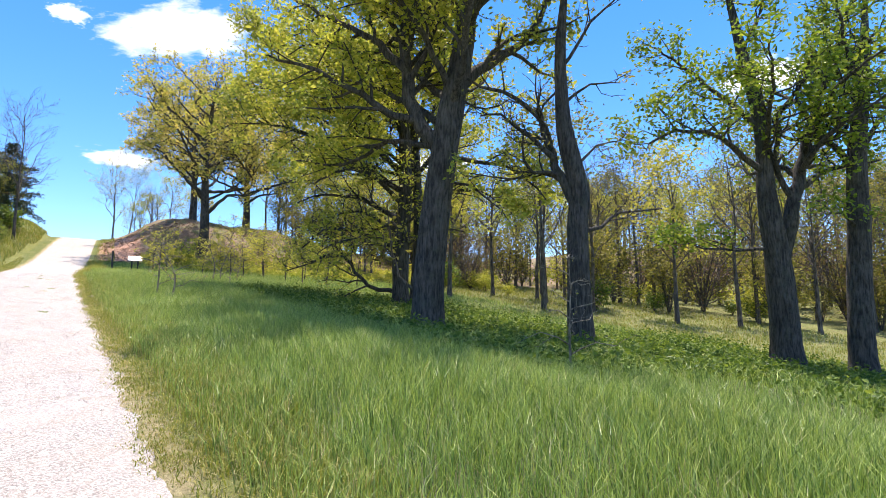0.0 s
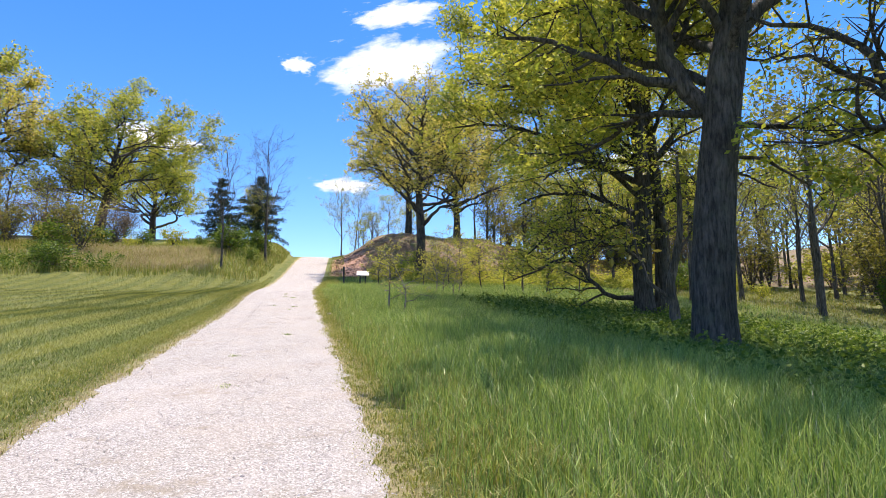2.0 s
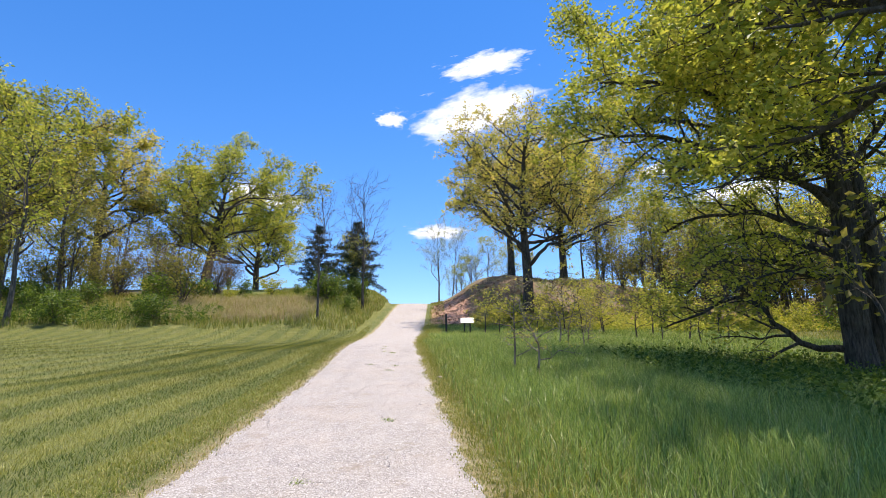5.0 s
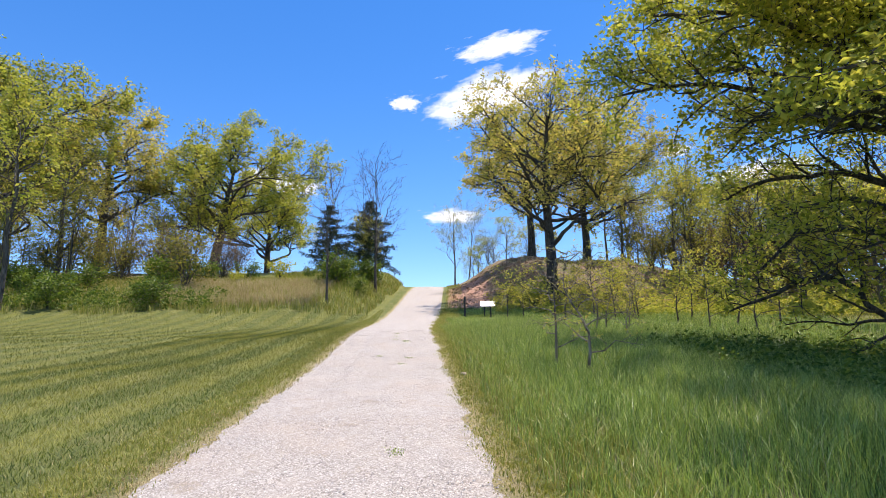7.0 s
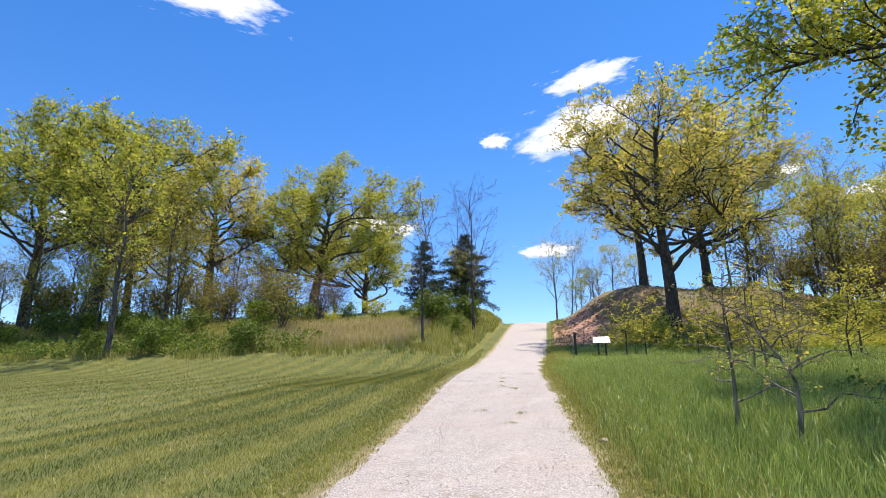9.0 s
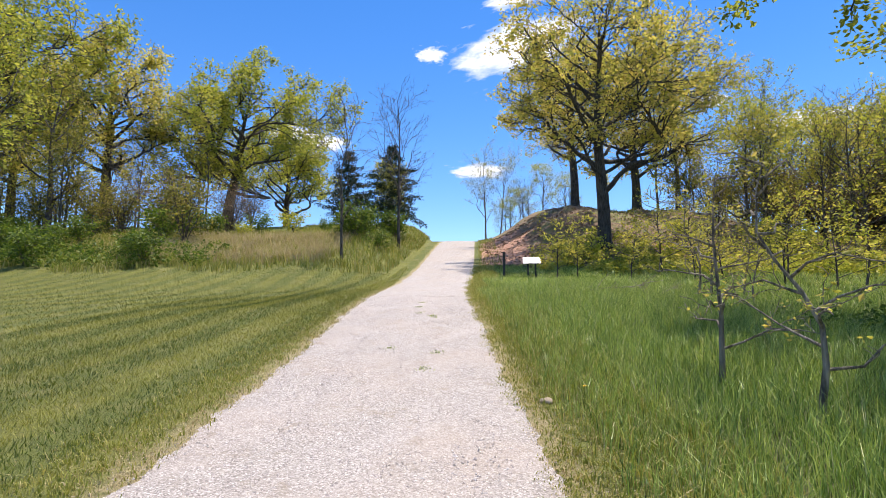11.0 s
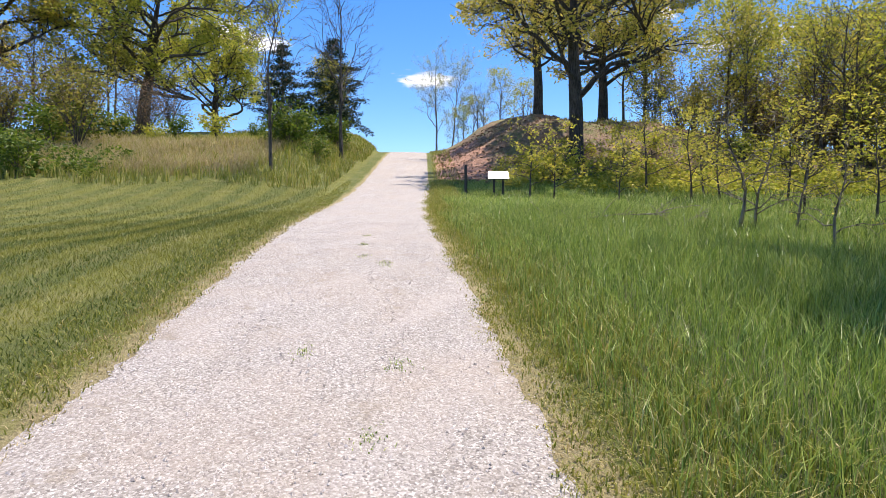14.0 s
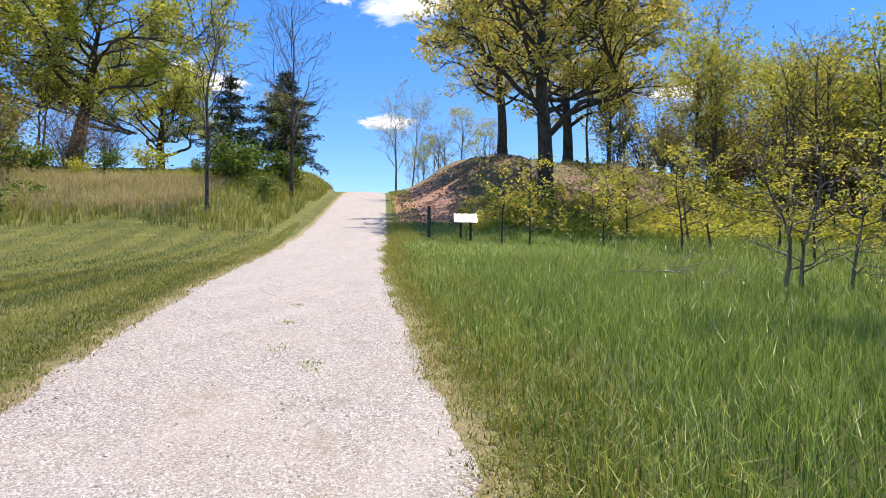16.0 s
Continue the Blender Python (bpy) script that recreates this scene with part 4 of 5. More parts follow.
def shrub(name, label, x, y, kind, height, stems, seed, group="", spread=0.6):
    """Several thin stems from one foot."""
    rng = np.random.default_rng(seed)
    limbs = []
    for k in range(stems):
        az = k * 2.4 + rng.uniform(-0.4, 0.4)
        d = np.array([math.cos(az), math.sin(az), 0]) * spread * height * rng.uniform(0.3, 0.8)
        limbs.append(([np.array([0, 0, -0.05]), d * 0.4 + np.array([0, 0, height * 0.5]), d + np.array([0, 0, height * rng.uniform(0.7, 1.05)])], 0.012 + 0.008 * height))
    return build_tree(name, label, foot(x, y), kind, [(0, 0, -0.1), (0.01, 0, height * 0.3), (0, 0.02, height * 0.75)], [0.02 + 0.01 * height, 0.012, 0.006], limbs, seed,
                      category="shrub", group=group, sides=6, rough=0)


BRUSH = [shrub("shrub", "low leafy green shrub at the wood's edge", -42.0, 24.5, BUSH, 1.6, 7, 71, "shrubs", 0.9),
         shrub("shrub", "golden-leaved shrub on the bank", -18.6, 40.6, BUSH_GOLD, 1.6, 6, 72, "shrubs", 0.8),
         shrub("shrub", "leafless thicket of reddish-brown twigs", -54.2, 47.5, THICKET, 4.2, 11, 73, "thickets", 0.75),
         shrub("shrub", "tall leafy shrub under the trees", -50.0, 33.0, BUSH_OLIVE, 3.4, 9, 74, "shrubs", 0.6)]


def again(ob, x, y, turn, size=1.0, sink=0.06):
    p = foot(x, y, sink)
    return copy_thing(ob, Matrix.Translation(p) @ Matrix.Rotation(turn, 4, "Z") @ Matrix.Scale(size, 4))


def strew(obs, count, s_range, u_range, keep, seed, size=(0.75, 1.2)):
    """Copies at random places of a stretch of the plan."""
    rng = np.random.default_rng(seed)
    n = 0
    for _ in range(count * 20):
        if n == count:
            break
        s, u = rng.uniform(*s_range), rng.uniform(*u_range)
        x, y = from_su(s, u)
        if keep(s, u, x, y):
            again(obs[int(rng.integers(len(obs)))], x, y, rng.uniform(0, 6.28), rng.uniform(*size))
            n += 1


WOODS = SLIM_TREES + [SLIM_TREES[3], SLIM_TREES[5], SLIM_TREES[0]]
LEAFY = [SLIM_TREES[2], SLIM_TREES[1], SLIM_TREES[2], SLIM_TREES[1], SLIM_TREES[3]]
strew(WOODS, 46, (5, 46), (20, 70), lambda s, u, x, y: y > 36.5 and x > -1, 81, (0.8, 1.1))
strew(WOODS, 46, (2, 60), (50, 105), lambda s, u, x, y: y > 36 and y < 95 and x < y * 0.85, 94, (0.9, 1.2))
strew(LEAFY, 34, (51, 72), (16, 50), lambda s, u, x, y: u > 20 or s > 64, 82, (0.7, 1.0))
strew(LEAFY, 14, (43, 52), (19, 44), lambda s, u, x, y: True, 86, (0.7, 0.95))
strew(WOODS, 30, (52, 82), (-75, -20), lambda s, u, x, y: s > 60 or u < -26, 83, (0.5, 0.95))
strew([SLIM_TREES[1], SLIM_TREES[5]], 10, (72, 92), (6, 17), lambda s, u, x, y: True, 84, (0.5, 0.75))
strew([SLIM_TREES[1], SLIM_TREES[2]], 5, (60, 76), (-5.5, -2.8), lambda s, u, x, y: u < lane_centre(s) - 3.4, 85, (0.38, 0.55))
strew([SLIM_TREES[1], SLIM_TREES[0], SLIM_TREES[2]], 8, (47, 57), (-50, -24), lambda s, u, x, y: True, 101, (0.42, 0.75))
strew(BRUSH[:2], 12, (53, 60), (-26, -9), lambda s, u, x, y: True, 102, (0.6, 1.1))
strew(BRUSH[:1], 38, (43.3, 52), (-60, -13), lambda s, u, x, y: s > 43.3 + 2.5 * abs(math.sin(u)), 87, (0.6, 1.3))
strew(BRUSH[3:], 26, (50, 62), (-60, -15), lambda s, u, x, y: True, 95, (0.6, 1.3))
strew(BRUSH[:2], 26, (8, 46), (24, 62), lambda s, u, x, y: y > 34.5 and x > -3, 88, (0.6, 1.2))
strew(BRUSH[3:], 22, (8, 50), (30, 75), lambda s, u, x, y: y > 38 and x > -3, 96, (0.8, 1.5))
strew(BRUSH[1:2], 4, (43.5, 47), (5.5, 13), lambda s, u, x, y: True, 89, (0.4, 0.8))
strew(BRUSH[1:2], 12, (42, 52), (13, 32), lambda s, u, x, y: True, 97, (0.5, 1.1))
strew(BRUSH[2:3], 6, (54, 63), (-24, -12), lambda s, u, x, y: True, 90, (0.7, 1.1))
strew(BRUSH[2:3], 14, (54, 68), (20, 52), lambda s, u, x, y: True, 98, (0.8, 1.5))
strew(BRUSH[3:], 22, (50, 64), (16, 46), lambda s, u, x, y: True, 99, (0.7, 1.4))
strew([BRUSH[2], BRUSH[3], BRUSH[3], BRUSH[1]], 46, (8, 48), (28, 78), lambda s, u, x, y: y > 38 and x < y, 91, (0.9, 2.0))
strew(BRUSH[:1], 9, (50, 60), (-6.5, -3.6), lambda s, u, x, y: u < lane_centre(s) - 3.2, 92, (0.7, 1.3))


def sapling(x, y, height, kind, seed, label, lean=(0, 0), stems=1):
    """A thin young tree with sparse side twigs."""
    rng = np.random.default_rng(seed)
    limbs = []
    w = rng.normal(0, 0.035 * height, (2, 2))
    trunk = [(0, 0, -0.08), (lean[0] * 0.3 + w[0, 0], lean[1] * 0.3 + w[0, 1], height * 0.35), (lean[0] * 0.7 + w[1, 0], lean[1] * 0.7 + w[1, 1], height * 0.7), (lean[0], lean[1], height)]
    t = dense_line(trunk, 0.1)
    n = int(7 + height * 2.5)
    for k in range(n):
        p, _ = along(t, 0.2 + 0.78 * (k + 0.5) / n)
        az = k * 2.4 + rng.uniform(-0.6, 0.6)
        l = height * 0.34 * (1.1 - 0.6 * k / n) * rng.uniform(0.7, 1.3)
        d = np.array([math.cos(az), math.sin(az), 0.0])
        limbs.append(([p, p + d * l * 0.5 + np.array([0, 0, l * 0.22]), p + d * l + np.array([0, 0, l * rng.uniform(0.0, 0.5)])], 0.006 + 0.004 * height))
    return build_tree("sapling", label, foot(x, y), kind, trunk, [0.012 + 0.008 * height, 0.008 + 0.006 * height, 0.005 + 0.003 * height, 0.004], limbs, seed,
                      category="sapling", group="saplings in the meadow", sides=8, rough=0.08)


for k, (x, y, h, kind, lean) in enumerate([(-9.42, 18.9, 2.3, SAPLING, (0.05, 0.1)), (-8.6, 18.2, 2.4, SAPLING, (-0.25, 0.1)), (-11.15, 27.6, 2.7, SAPLING, (-0.1, 0)), (-10.85, 27.9, 2.4, SAPLING, (0.3, 0)),
                                           (-10.2, 28.2, 2.0, SAPLING, (0.1, 0)), (-14.75, 35.0, 2.4, YOUNG, (0, 0)), (-17.95, 35.3, 2.6, YOUNG, (-0.1, 0)), (-17.0, 35.15, 2.7, YOUNG, (0.05, 0)),
                                           (-14.6, 39.4, 4.0, YOUNG, (0.1, 0)), (-12.7, 36.4, 3.0, YOUNG, (0, 0)), (-9.75, 26.3, 1.7, SAPLING, (0.1, 0)), (-11.9, 38.0, 3.2, YOUNG_GREEN, (0, 0.1)),
                                           (-9.6, 35.0, 3.2, YOUNG, (0.1, 0)), (-8.2, 33.4, 2.8, YOUNG_GREEN, (0, 0)), (-7.4, 36.0, 3.6, YOUNG, (-0.1, 0)), (-9.8, 40.5, 3.6, YOUNG_GREEN, (0.1, 0)),
                                           (-5.8, 38.5, 3.6, YOUNG, (0.1, 0)), (-12.6, 40.4, 3.6, YOUNG, (0, 0)), (-16.2, 41.2, 2.4, YOUNG, (0, 0)), (-6.4, 31.8, 2.6, YOUNG_GREEN, (0.1, 0)), (2.15, 9.8, 2.1, STICK, (0.02, 0.1))]):
    lab = {STICK: "bare thin sapling stem standing in tall grass", SAPLING: "thin lichen-grey sapling with sparse new leaves in grass", YOUNG: "young tree with golden-green spring leaves in grass", YOUNG_GREEN: "young tree with fresh green leaves in grass"}[kind]
    sapling(x, y, h, kind, 200 + k, lab, lean)

# ---- grass and weeds ----


def blades(name, s, u, height, width, bend, material, label, seed, parts_per=3, raised=0.0):
    """Separate curved blades on the ground."""
    rng = np.random.default_rng(seed)
    n = len(s)
    base = place(s, u, raised - 0.01)
    az = rng.uniform(0, 2 * math.pi, n)
    side = np.stack([np.cos(az), np.sin(az), np.zeros(n)], -1) * (width * rng.uniform(0.6, 1.3, n))[:, None]
    la = rng.uniform(0, 2 * math.pi, n)
    lean = np.stack([np.cos(la), np.sin(la), np.zeros(n)], -1)
    h = height * rng.uniform(0.55, 1.25, n)
    b = bend * h * rng.uniform(0.2, 1.5, n)
    up = np.array([0, 0, 1.0])
    if parts_per == 1:
        v = np.stack([base - side, base + side, base + up * h[:, None] + lean * b[:, None]], 1)
        f = np.arange(3 * n).reshape(n, 3)
    else:
        m = base + up * (h * 0.6)[:, None] + lean * (b * 0.3)[:, None]
        tip = base + up * (h * np.clip(1.0 - 0.25 * bend, 0.5, 1))[:, None] + lean * b[:, None]
        v = np.stack([base - side, base + side, m - side * 0.75, m + side * 0.75, tip], 1)
        k = np.arange(n)[:, None] * 5
        f = np.concatenate([k + np.array([[0, 1, 3]]), k + np.array([[0, 3, 2]]), k + np.array([[2, 3, 4]])], 0)
    return tagged(part(name, raw_mesh(name, v.reshape(-1, 3), f), material), label, "grass", kind="stuff")


def centre_np(s):
    b = np.maximum(0, s - 30.0)
    return -0.72 + 0.065 * b * b / (b + 5.0)


def scatter(rng, n, s0, s1, u0, u1, keep=None):
    s, u = rng.uniform(s0, s1, n), rng.uniform(u0, u1, n)
    if keep is not None:
        k = keep(s, u)
        s, u = s[k], u[k]
    return s, u


def clumped(rng, n, s0, s1, u0, u1, per, spread):
    """Places in tufts."""
    cs, cu = rng.uniform(s0, s1, n // per), rng.uniform(u0, u1, n // per)
    return (np.repeat(cs, per) + rng.normal(0, spread, n // per * per), np.repeat(cu, per) + rng.normal(0, spread, n // per * per))


def off_lane(s, u, left, right):
    d = u - centre_np(s)
    return (d > right) | (d < -left)


G = np.random.default_rng(99)
s, u = clumped(G, 300000, -3.0, 33, 1.0, 9.5, 5, 0.05)
k = (u - centre_np(s) > 1.6 + G.uniform(0, 0.55, len(s))) & (u < 4.0 + G.uniform(0, 6.0, len(s))) & (s > -3 + G.uniform(0, 4, len(s)))
s, u = s[k], u[k]
blades("meadow_grass", s, u, 0.24 + 0.20 * np.clip((u - 1.2) / 2.5, 0, 1), 0.0034, 0.42, BLADE_TALL, "tall blue-green meadow grass beside the lane", 1)
s, u = clumped(G, 84000, -4, 46, 5.5, 22.0, 6, 0.08)
blades("meadow_grass", s, u, np.where(u > 13, 0.25, 0.40), 0.0075, 0.45, BLADE_TALL, "tall meadow grass under the oaks", 2)
s, u = clumped(G, 30000, 33, 46.5, 1.5, 7.0, 6, 0.08)
k = u - centre_np(s) > 2.0
blades("meadow_grass", s[k], u[k], np.where((s[k] > 38) & (u[k] < 6), 0.12, 0.30), 0.009, 0.55, BLADE_TALL, "tall meadow grass round the sign", 3)
s, u = clumped(G, 30000, -6, 44, 22, 42, 6, 0.15)
blades("meadow_grass", s, u, np.full(len(s), 0.22), 0.014, 0.5, BLADE_EDGE, "sunlit meadow grass before the woods", 4)
# worn verges
s, u = clumped(G, 60000, 3, 46, 0.4, 2.6, 8, 0.05)
d = u - centre_np(s)
k = (d > 1.24 + G.uniform(0, 0.35, len(s))) & (d < 2.7)
blades("verge_grass", s[k], u[k], 0.05 + 0.17 * np.clip((d[k] - 1.4) / 0.7, 0, 1), 0.0048, 0.8, BLADE_EDGE, "short straw-coloured grass along the lane", 5)
s, u = clumped(G, 50000, 3, 46, -3.4, -1.9, 8, 0.05)
d = centre_np(s) - u
k = (d > 1.24 + G.uniform(0, 0.35, len(s))) & (d < 2.2)
blades("verge_grass", s[k], u[k], np.full(k.sum(), 0.065), 0.0048, 0.8, BLADE_EDGE, "short straw-coloured grass along the lane", 6)
s, u = clumped(G, 70000, 4, 40, 0.45, 1.5, 10, 0.04)
d = u - centre_np(s)
k = d > 1.3 + 0.12 * np.sin(s * 2.3) + G.uniform(-0.05, 0.2, len(s))
blades("verge_grass", s[k], u[k], np.full(k.sum(), 0.05), 0.0042, 1.1, BLADE_EDGE, "thin trampled grass at the gravel's edge", 15)
s, u = clumped(G, 36000, 4, 40, 0.4, 1.9, 10, 0.05)
d = u - centre_np(s)
k = (d > 1.3) & (d < 2.1)
blades("dry_grass", s[k], u[k], np.full(k.sum(), 0.04), 0.004, 1.3, BLADE_DRY, "flattened straw at the gravel's edge", 16)
s, u = clumped(G, 24000, 4, 40, -2.7, -1.95, 10, 0.05)
d = centre_np(s) - u
k = (d > 1.28) & (d < 1.8)
blades("dry_grass", s[k], u[k], np.full(k.sum(), 0.04), 0.004, 1.2, BLADE_DRY, "flattened straw at the gravel's edge", 17)
s, u = clumped(G, 14000, 56, 82, -13, -1.5, 6, 0.12)
k = centre_np(s) - u > 2.4
blades("bank_grass", s[k], u[k], np.full(k.sum(), 0.4), 0.018, 0.5, BLADE_EDGE, "rough grass beside the lane's crest", 18)
s, u = clumped(G, 7000, 44, 82, 1.5, 6, 6, 0.12)
d = u - centre_np(s)
k = (d > 1.9) & (d < 3.2)
blades("verge_grass", s[k], u[k], np.full(k.sum(), 0.2), 0.012, 0.6, BLADE_EDGE, "thin grass between lane and clay bank", 19)
# mown lawn
s, u = scatter(G, 150000, 5, 34, -8.0, -2.0, lambda s, u: centre_np(s) - u > 1.6)
blades("lawn_grass", s, u, np.full(len(s), 0.058), 0.006, 0.7, BLADE_LAWN, "mown striped lawn grass", 7, 1)
s, u = scatter(G, 150000, 4, 43, -34, -8.0)
blades("lawn_grass", s, u, np.full(len(s), 0.055), 0.011, 0.6, BLADE_LAWN, "mown striped lawn grass", 8, 1)
s, u = scatter(G, 14000, 34, 43, -8, -2.5, lambda s, u: centre_np(s) - u > 1.6)
blades("lawn_grass", s, u, np.full(len(s), 0.055), 0.008, 0.6, BLADE_LAWN, "mown striped lawn grass", 9, 1)
# rough grass on the bank
s, u = clumped(G, 45000, 42.3, 60, -50, -2.2, 6, 0.12)
k = (centre_np(s) - u > 2.6) & (s + 0.8 * np.sin(u) > 42.6)
blades("bank_grass", s[k], u[k], np.full(k.sum(), 0.55), 0.016, 0.5, BLADE_EDGE, "rough tall grass on the bank above the lawn", 10)
s, u = clumped(G, 14000, 44.5, 53.5, -17, -6.0, 7, 0.15)
blades("dry_grass", s, u, np.full(len(s), 0.62), 0.011, 0.45, BLADE_DRY, "dry tan grass on the bank", 11)
s, u = clumped(G, 14000, 45.5, 66, 10, 40, 5, 0.12)
k = u > 10.5 + G.uniform(0, 3, len(s))
blades("bank_grass", s[k], u[k], np.full(k.sum(), 0.28), 0.016, 0.6, BLADE_EDGE, "sparse yellow-green grass on the ridge", 12)
# tufts that grow in the lane
TUFTS = [(22.0, -0.30), (23.0, -0.12), (23.3, -0.80), (26.3, -0.24), (26.45, -0.26), (26.9, -0.54), (27.85, -0.56), (28.8, -0.55), (24.7, 0.74), (10.0, -0.75), (12.3, -0.91), (15.2, -0.19)]
s = np.concatenate([G.normal(a, 0.07, 60) for a, _ in TUFTS])
u = np.concatenate([G.normal(b, 0.045, 60) for _, b in TUFTS])
blades("lane_tuft", s, u, np.full(len(s), 0.028), 0.0035, 1.1, BLADE_TALL, "small grass tufts in the gravel", 13, raised=0.035)


def weed_patch(name, label, s, u, height, per, size, material, seed):
    """Leafy weeds: short stems with broad leaves."""
    rng = np.random.default_rng(seed)
    b = place(s, u)
    h = height * rng.uniform(0.4, 1.2, len(b))
    c = np.concatenate([b + np.stack([rng.normal(0, 0.06, len(b)), rng.normal(0, 0.06, len(b)), h * f], -1) for f in (0.45, 0.75, 1.0)])
    v, f = leaf_mesh(rng, c, per, 0.06, size, 0.5, 0.6)
    return tagged(part(name, raw_mesh(name, v, f), material), label, "weeds", kind="stuff")


s, u = scatter(G, 3000, 6, 25, 6.0, 15.0)
weed_patch("weeds", "leafy green weeds in the oaks' shade", s, u, 0.42, 4, 0.10, LEAF_WEED, 21)
s, u = scatter(G, 2000, -2, 16, 10.0, 24.0)
weed_patch("weeds", "bright green ground weeds under the oaks", s, u, 0.26, 4, 0.12, LEAF_WEED, 22)
s, u = scatter(G, 1600, 43.2, 48, -50, -12)
weed_patch("weeds", "leafy weeds along the lawn's edge", s, u, 0.6, 4, 0.17, LEAF_WEED, 23)
s, u = scatter(G, 1500, 41, 49, 6.5, 34)
weed_patch("weeds", "yellow-green weeds on the bank's foot", s, u, 0.5, 4, 0.17, LEAF_OAK, 24)
s, u = scatter(G, 1500, 43.5, 50, 5.0, 30, lambda s, u: s < 47.5 + 1.5 * np.sin(u * 1.3))
weed_patch("weeds", "lime-green weeds and seedlings over the bank's face", s, u, 0.36, 5, 0.13, LEAF_LIME, 25)
s, u = scatter(G, 14000, 45, 64, 2.5, 30, lambda s, u: u - centre_np(s) > 2.4)
b = place(s, u, 0.02)
v, f = leaf_mesh(np.random.default_rng(5), b, 1, 0.03, 0.16, 0.1, 0.7)
tagged(part("leaf_litter", raw_mesh("leaf_litter", v, f), DRY_LEAF), "brown fallen leaves on the bank", "leaves", kind="stuff")


def loose_stones():
    """Stones lying on the lane."""
    rng = np.random.default_rng(17)
    n = 26000
    s = rng.uniform(5, 31, n)
    u = centre_np(s) + rng.normal(0, 0.06, n) + rng.uniform(-1.58, 1.66, n)
    r = rng.uniform(0.005, 0.012, n) * np.where(rng.random(n) < 0.03, 1.4, 1.0)
    d = np.abs(u - centre_np(s)) / 1.42
    b = place(s, u, 0)
    b[:, 2] += np.where(d < 1, 0.035 * (1 - np.clip(d, 0, 1) ** 4) - 0.012 * np.exp(-((d - 0.5) / 0.14) ** 2), 0.0) - 0.006
    az = rng.uniform(0, 6.283, n)
    c, q = np.cos(az), np.sin(az)
    st = rng.uniform(0.7, 1.5, n)
    vs = []
    for dx, dy, dz in ((1, 0, 0), (0, 1, 0.1), (-1, 0.1, 0), (0.1, -1, 0.05), (0.1, 0.1, 0.95)):
        x, y = dx * r * st, dy * r / st
        vs.append(b + np.stack([x * c - y * q, x * q + y * c, dz * r * rng.uniform(0.7, 1.2, n)], -1))
    v = np.stack(vs, 1)
    k = np.arange(n)[:, None] * 5
    f = np.concatenate([k + np.array([t]) for t in ([0, 1, 4], [1, 2, 4], [2, 3, 4], [3, 0, 4])], 0)
    return raw_mesh("gravel_stones", v.reshape(-1, 3), f)


tagged(part("gravel_stones", loose_stones(), STONE), "loose pale crushed stones on the lane", "gravel", kind="stuff")

# ---- sign, post and small things ----


def box(bm, size, m, bevel=0.004):
    """A bevelled box added to a bmesh."""
    made = bmesh.ops.create_cube(bm, size=1.0, matrix=m @ Matrix.Diagonal((*size, 1)))["verts"]
    edges = {e for v in made for e in v.link_edges}
    bmesh.ops.bevel(bm, geom=list(edges), offset=bevel, segments=2, affect="EDGES")


def info_sign(x, y, turn):
    root = tagged(new("information_sign"), "white tilted information panel on two black posts in grass", "sign")
    root.matrix_basis = Matrix.Translation(foot(x, y)) @ Matrix.Rotation(turn, 4, "Z")
    tilt = Matrix.Translation((0, 0, 0.74)) @ Matrix.Rotation(radians(42), 4, "X")
    for sx in (-0.17, 0.17):
        bm = bmesh.new()
        box(bm, (0.075, 0.075, 1.0), pose(sx, 0.02, 0.21))
        part("post", bm, BLACK_PAINT, root)
    bm = bmesh.new()
    box(bm, (0.80, 0.50, 0.03), tilt)
    frame_part = part("panel_frame", bm, BLACK_PAINT, root, "thin dark panel frame")
    bm = bmesh.new()
    box(bm, (0.78, 0.48, 0.012), tilt @ pose(0, 0, 0.017), 0.002)
    face = part("panel_face", bm, PANEL_WHITE, root, "white printed panel face")
    bars = [(-0.05, 0.19, 0.5, 0.03), (-0.22, 0.09, 0.24, 0.012), (-0.22, 0.06, 0.22, 0.012), (-0.22, 0.03, 0.25, 0.012), (0.1, -0.12, 0.3, 0.012), (0.1, -0.15, 0.26, 0.012)]
    for bx, by, w, h in bars:
        bm = bmesh.new()
        box(bm, (w, h, 0.002), tilt @ pose(bx, by, 0.0245), 0.0004)
        part("print_line", bm, PANEL_INK, face)
    bm = bmesh.new()
    box(bm, (0.2, 0.16, 0.002), tilt @ pose(0.2, 0.04, 0.0245), 0.0004)
    part("picture", bm, PANEL_RED, face, "faded printed picture")
    return root


info_sign(-19.5, 36.1, radians(28))


def marker_post(x, y):
    root = tagged(new("marker_post"), "black square marker post beside the lane", "post")
    root.location = foot(x, y)
    bm = bmesh.new()
    box(bm, (0.09, 0.09, 1.25), pose(0, 0, 0.475), 0.006)
    part("shaft", bm, BLACK_PAINT, root)
    bm = bmesh.new()
    box(bm, (0.105, 0.105, 0.03), pose(0, 0, 1.115), 0.008)
    part("cap", bm, BLACK_PAINT, root)


marker_post(-20.68, 35.67)


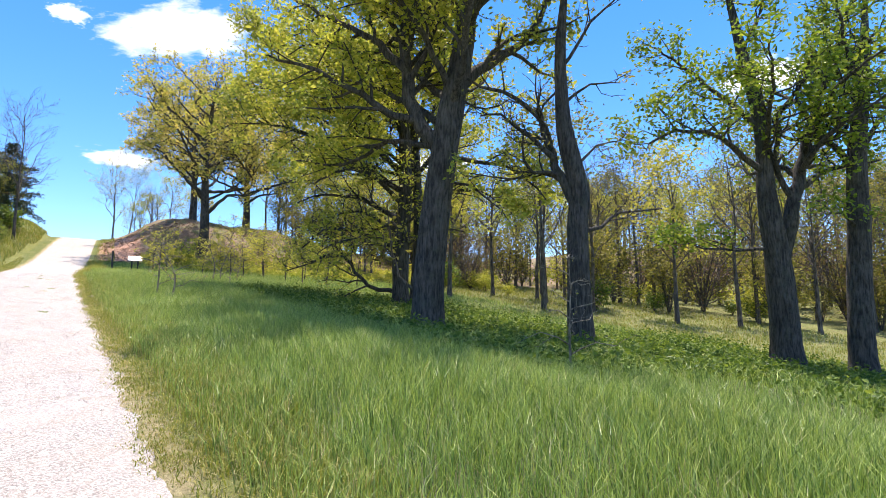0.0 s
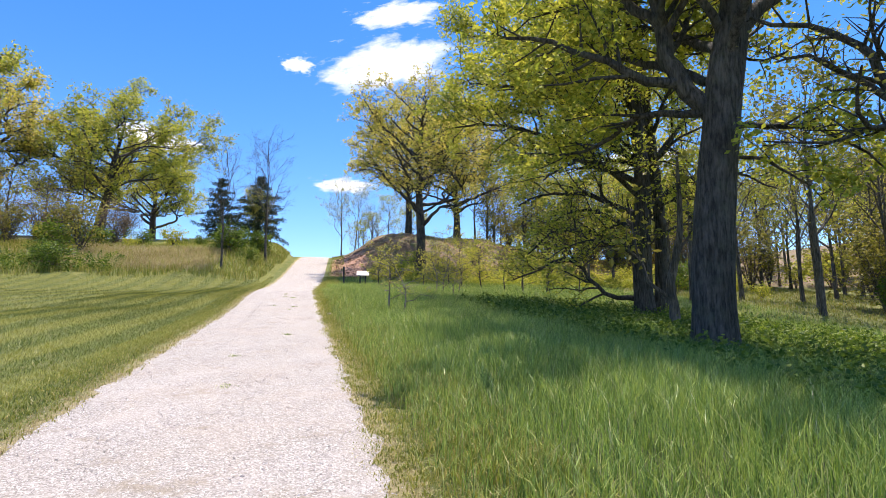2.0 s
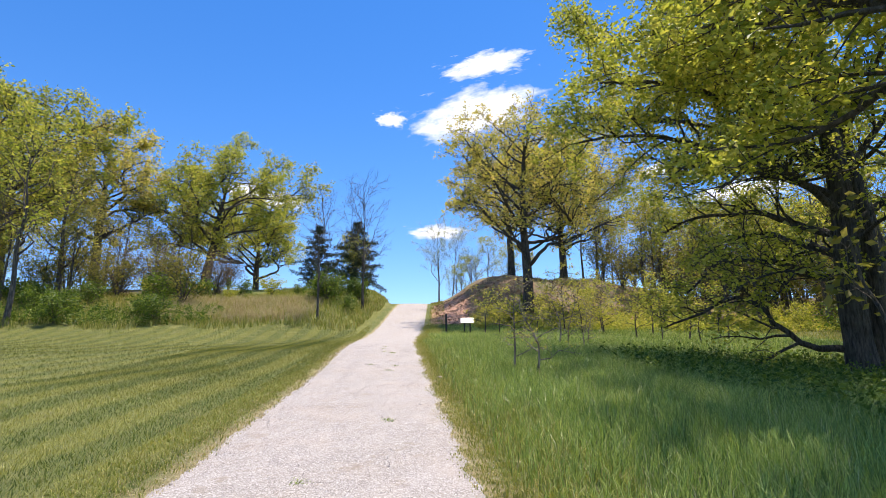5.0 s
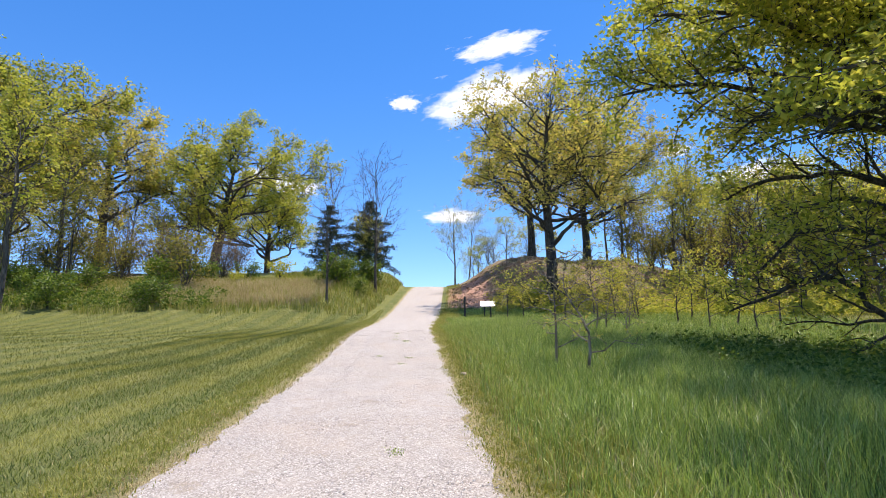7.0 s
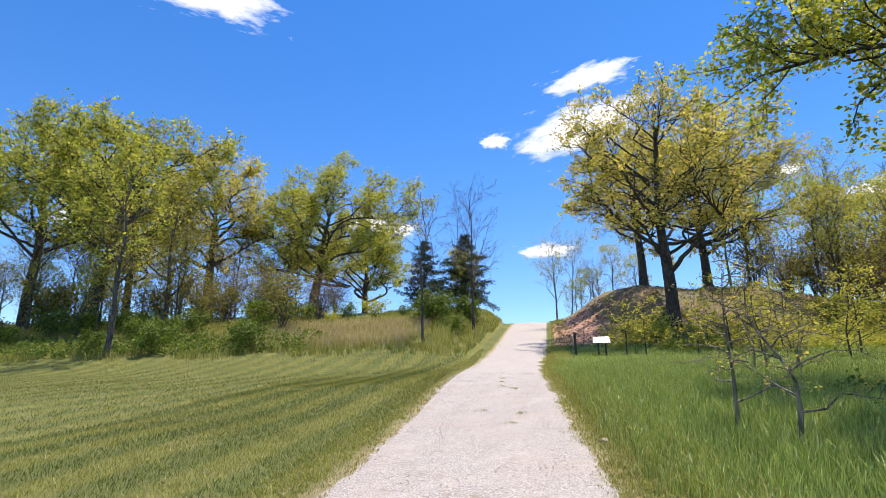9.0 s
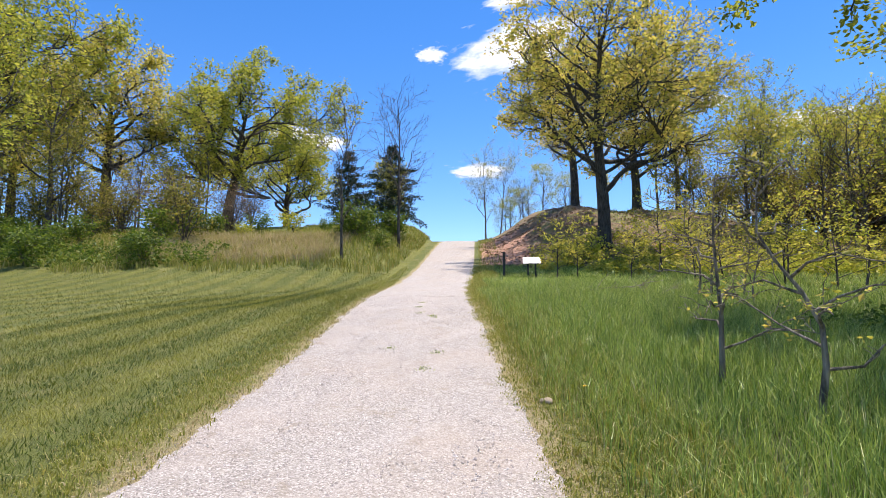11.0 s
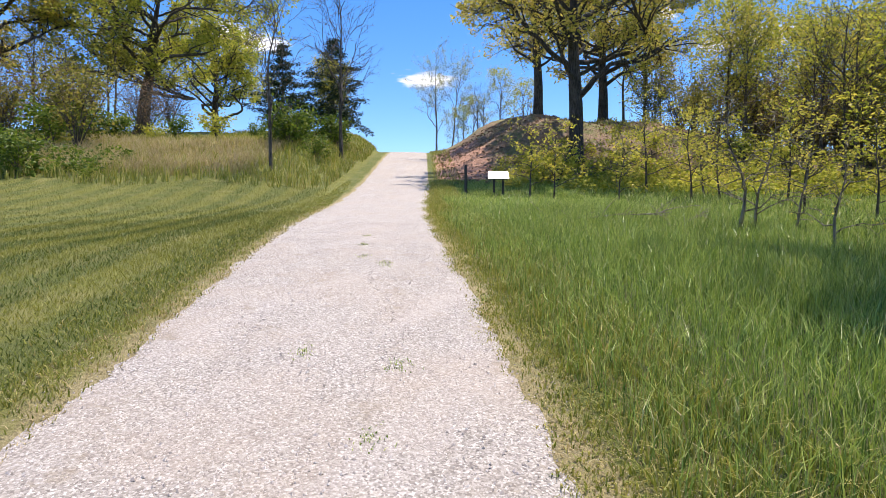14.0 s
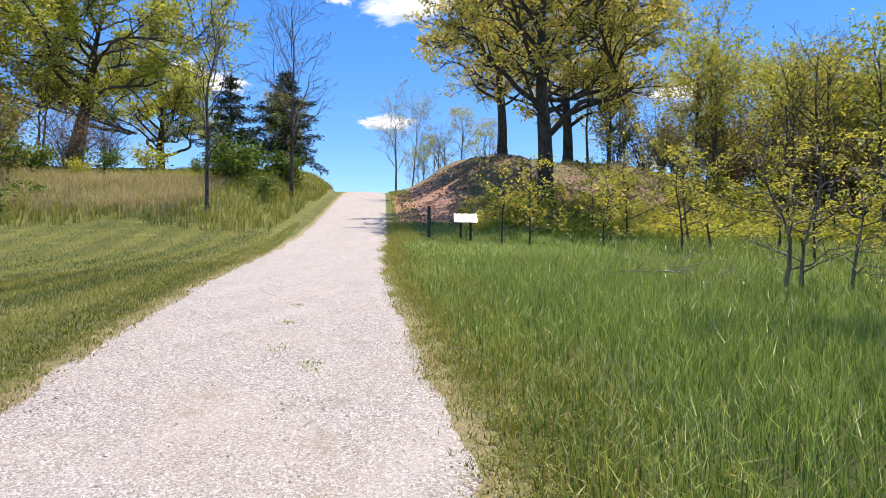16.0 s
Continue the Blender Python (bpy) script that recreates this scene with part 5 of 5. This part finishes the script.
def fallen_branch(x, y, length, turn, seed, label):
    rng = np.random.default_rng(seed)
    root = tagged(new("fallen_branch"), label, "branch", "fallen branches")
    root.matrix_basis = Matrix.Translation(foot(x, y)) @ Matrix.Rotation(turn, 4, "Z")
    q = line(rng, (0, 0, 0.04), (1, 0, 0.16), length, 0.2, 0.10, 0.0)
    q[:, 2] = np.maximum(q[:, 2], 0.02)
    v, f = tube(q, np.linspace(0.025, 0.008, len(q)), 6)
    part("stem", raw_mesh("stem", v, f, True), DEAD_WOOD, root)
    tubes = []
    for k in range(7):
        p, d = along(q, rng.uniform(0.2, 0.95))
        w = aside(rng, d, 45)
        w[2] = abs(w[2])
        t = line(rng, p, w, rng.uniform(0.3, 0.9), 0.15, 0.16, 0)
        tubes.append((t, np.linspace(0.011, 0.004, len(t)), 4))
    v, f = joined([tube(*t) for t in tubes])
    tagged(part("twigwork", raw_mesh("twigwork", v, f, True), DEAD_WOOD, root), kind="stuff")


for k, (x, y, l, a) in enumerate([(-14.6, 27.3, 2.4, 15), (-13.6, 27.6, 2.0, 50), (-13.2, 28.2, 1.8, 190), (-12.6, 27.4, 1.6, 70), (-11.6, 27.0, 1.3, 160)]):
    fallen_branch(x, y, l, radians(a), 300 + k, "dry grey fallen branch lying in tall grass")


def fieldstone(x, y, r, seed):
    bm = bmesh.new()
    bmesh.ops.create_icosphere(bm, subdivisions=3, radius=r)
    for v in bm.verts:
        w = 1 + 0.22 * noise.noise(v.co / r * 1.3 + Vector((seed, 0, 0))) + 0.07 * noise.noise(v.co / r * 4)
        v.co = Vector((v.co.x * 1.2, v.co.y, v.co.z * 0.6)) * w
    for fc in bm.faces:
        fc.smooth = True
    ob = part("rock", bm, CLAY_ROCK)
    ob.location = foot(x, y) + Vector((0, 0, r * 0.25))
    return tagged(ob, "half-buried tan fieldstone in the verge grass", "rock")


fieldstone(-10.78, 17.64, 0.06, 3)


def dandelion(x, y):
    root = tagged(new("dandelion"), "yellow dandelion in flower in the verge grass", "flower")
    root.location = foot(x, y)
    v, f = tube(np.array([(0, 0, 0), (0.01, 0, 0.12), (0.015, 0, 0.24)]), [0.003, 0.003, 0.003], 5)
    part("stalk", raw_mesh("stalk", v, f, True), LEAF_WEED, root)
    bm = bmesh.new()
    for ring, n in ((0.022, 18), (0.015, 14), (0.008, 8)):
        for k in range(n):
            a = k / n * 6.283
            d, t = Vector((math.cos(a), math.sin(a), 0)), Vector((-math.sin(a), math.cos(a), 0))
            o = Vector((0.015, 0, 0.24 + (0.022 - ring) * 0.4))
            bm.faces.new([bm.verts.new(o + p) for p in (t * 0.002, d * ring + t * 0.003 + Vector((0, 0, 0.008)), d * ring - t * 0.003 + Vector((0, 0, 0.008)), -t * 0.002)])
    part("flower_head", bm, PETAL, root)


dandelion(-10.35, 17.48)

# ---- clouds, far behind the hill ----


def cloud_material():
    m = Nodes("cloud", 1.0)
    tc = m.tree.nodes.new("ShaderNodeTexCoord")
    n = m.noise(2.2, 7, 0.62, tc.outputs["Object"], 0.25, 0.75)
    g = m.tree.nodes.new("ShaderNodeVectorMath")
    g.operation = "LENGTH"
    m.link(tc.outputs["Object"], g.inputs[0])
    soft = m.remap(g.outputs["Value"], 0.1, 1.0, 1.0, 0.0)
    a = m.remap(m.math("ADD", soft, m.math("MULTIPLY", n, 0.95)), 0.60, 1.25)
    em = m.tree.nodes.new("ShaderNodeEmission")
    em.inputs[0].default_value, em.inputs[1].default_value = (0.93, 0.96, 1.0, 1), 1.0
    tr = m.tree.nodes.new("ShaderNodeBsdfTransparent")
    mixer = m.tree.nodes.new("ShaderNodeMixShader")
    m.link(a, mixer.inputs[0])
    m.link(tr.outputs[0], mixer.inputs[1])
    m.link(em.outputs[0], mixer.inputs[2])
    m.link(mixer.outputs[0], m.out.inputs[0])
    return m.mat


CLOUD = cloud_material()


def cloud(azimuth, elevation, wide, high, lean=0.0):
    """A sheet of fair-weather cloud 2.5 km off; angles in degrees, azimuth to the left of straight ahead."""
    d = 2500.0
    a, e = radians(azimuth), radians(elevation)
    way = Vector((-math.sin(a) * math.cos(e), math.cos(a) * math.cos(e), math.sin(e)))
    bm = bmesh.new()
    bmesh.ops.create_grid(bm, x_segments=24, y_segments=24, size=1.0)
    for v in bm.verts:
        v.co.z = -0.12 * (v.co.x ** 2 + v.co.y ** 2)
    ob = part("cloud", bm, CLOUD)
    ob.matrix_basis = look(way * d, (0, 0, 0)) @ Matrix.Rotation(radians(lean), 4, "Z") @ Matrix.Diagonal((d * radians(wide) / 2, d * radians(high) / 2, d * radians(high) / 2, 1))
    tagged(ob, "small white fair-weather cloud in blue sky", "cloud", "clouds", "structure")


for spec in [(25.8, 26.4, 15.5, 6.0, -12), (24.7, 30.9, 10.0, 2.9, -10), (35.0, 25.8, 3.6, 1.8), (48.5, 17.9, 6.5, 2.8, 8), (45.6, 17.4, 5.5, 2.2), (30.0, 14.9, 7.0, 2.0),
             (66.4, 36.6, 15.0, 4.6), (7.9, 19.6, 3.4, 1.5), (75.0, 15.8, 3.5, 3.0), (0.7, 16.7, 10.5, 2.5), (-30.7, 21.8, 9.0, 3.8)]:
    cloud(*spec)
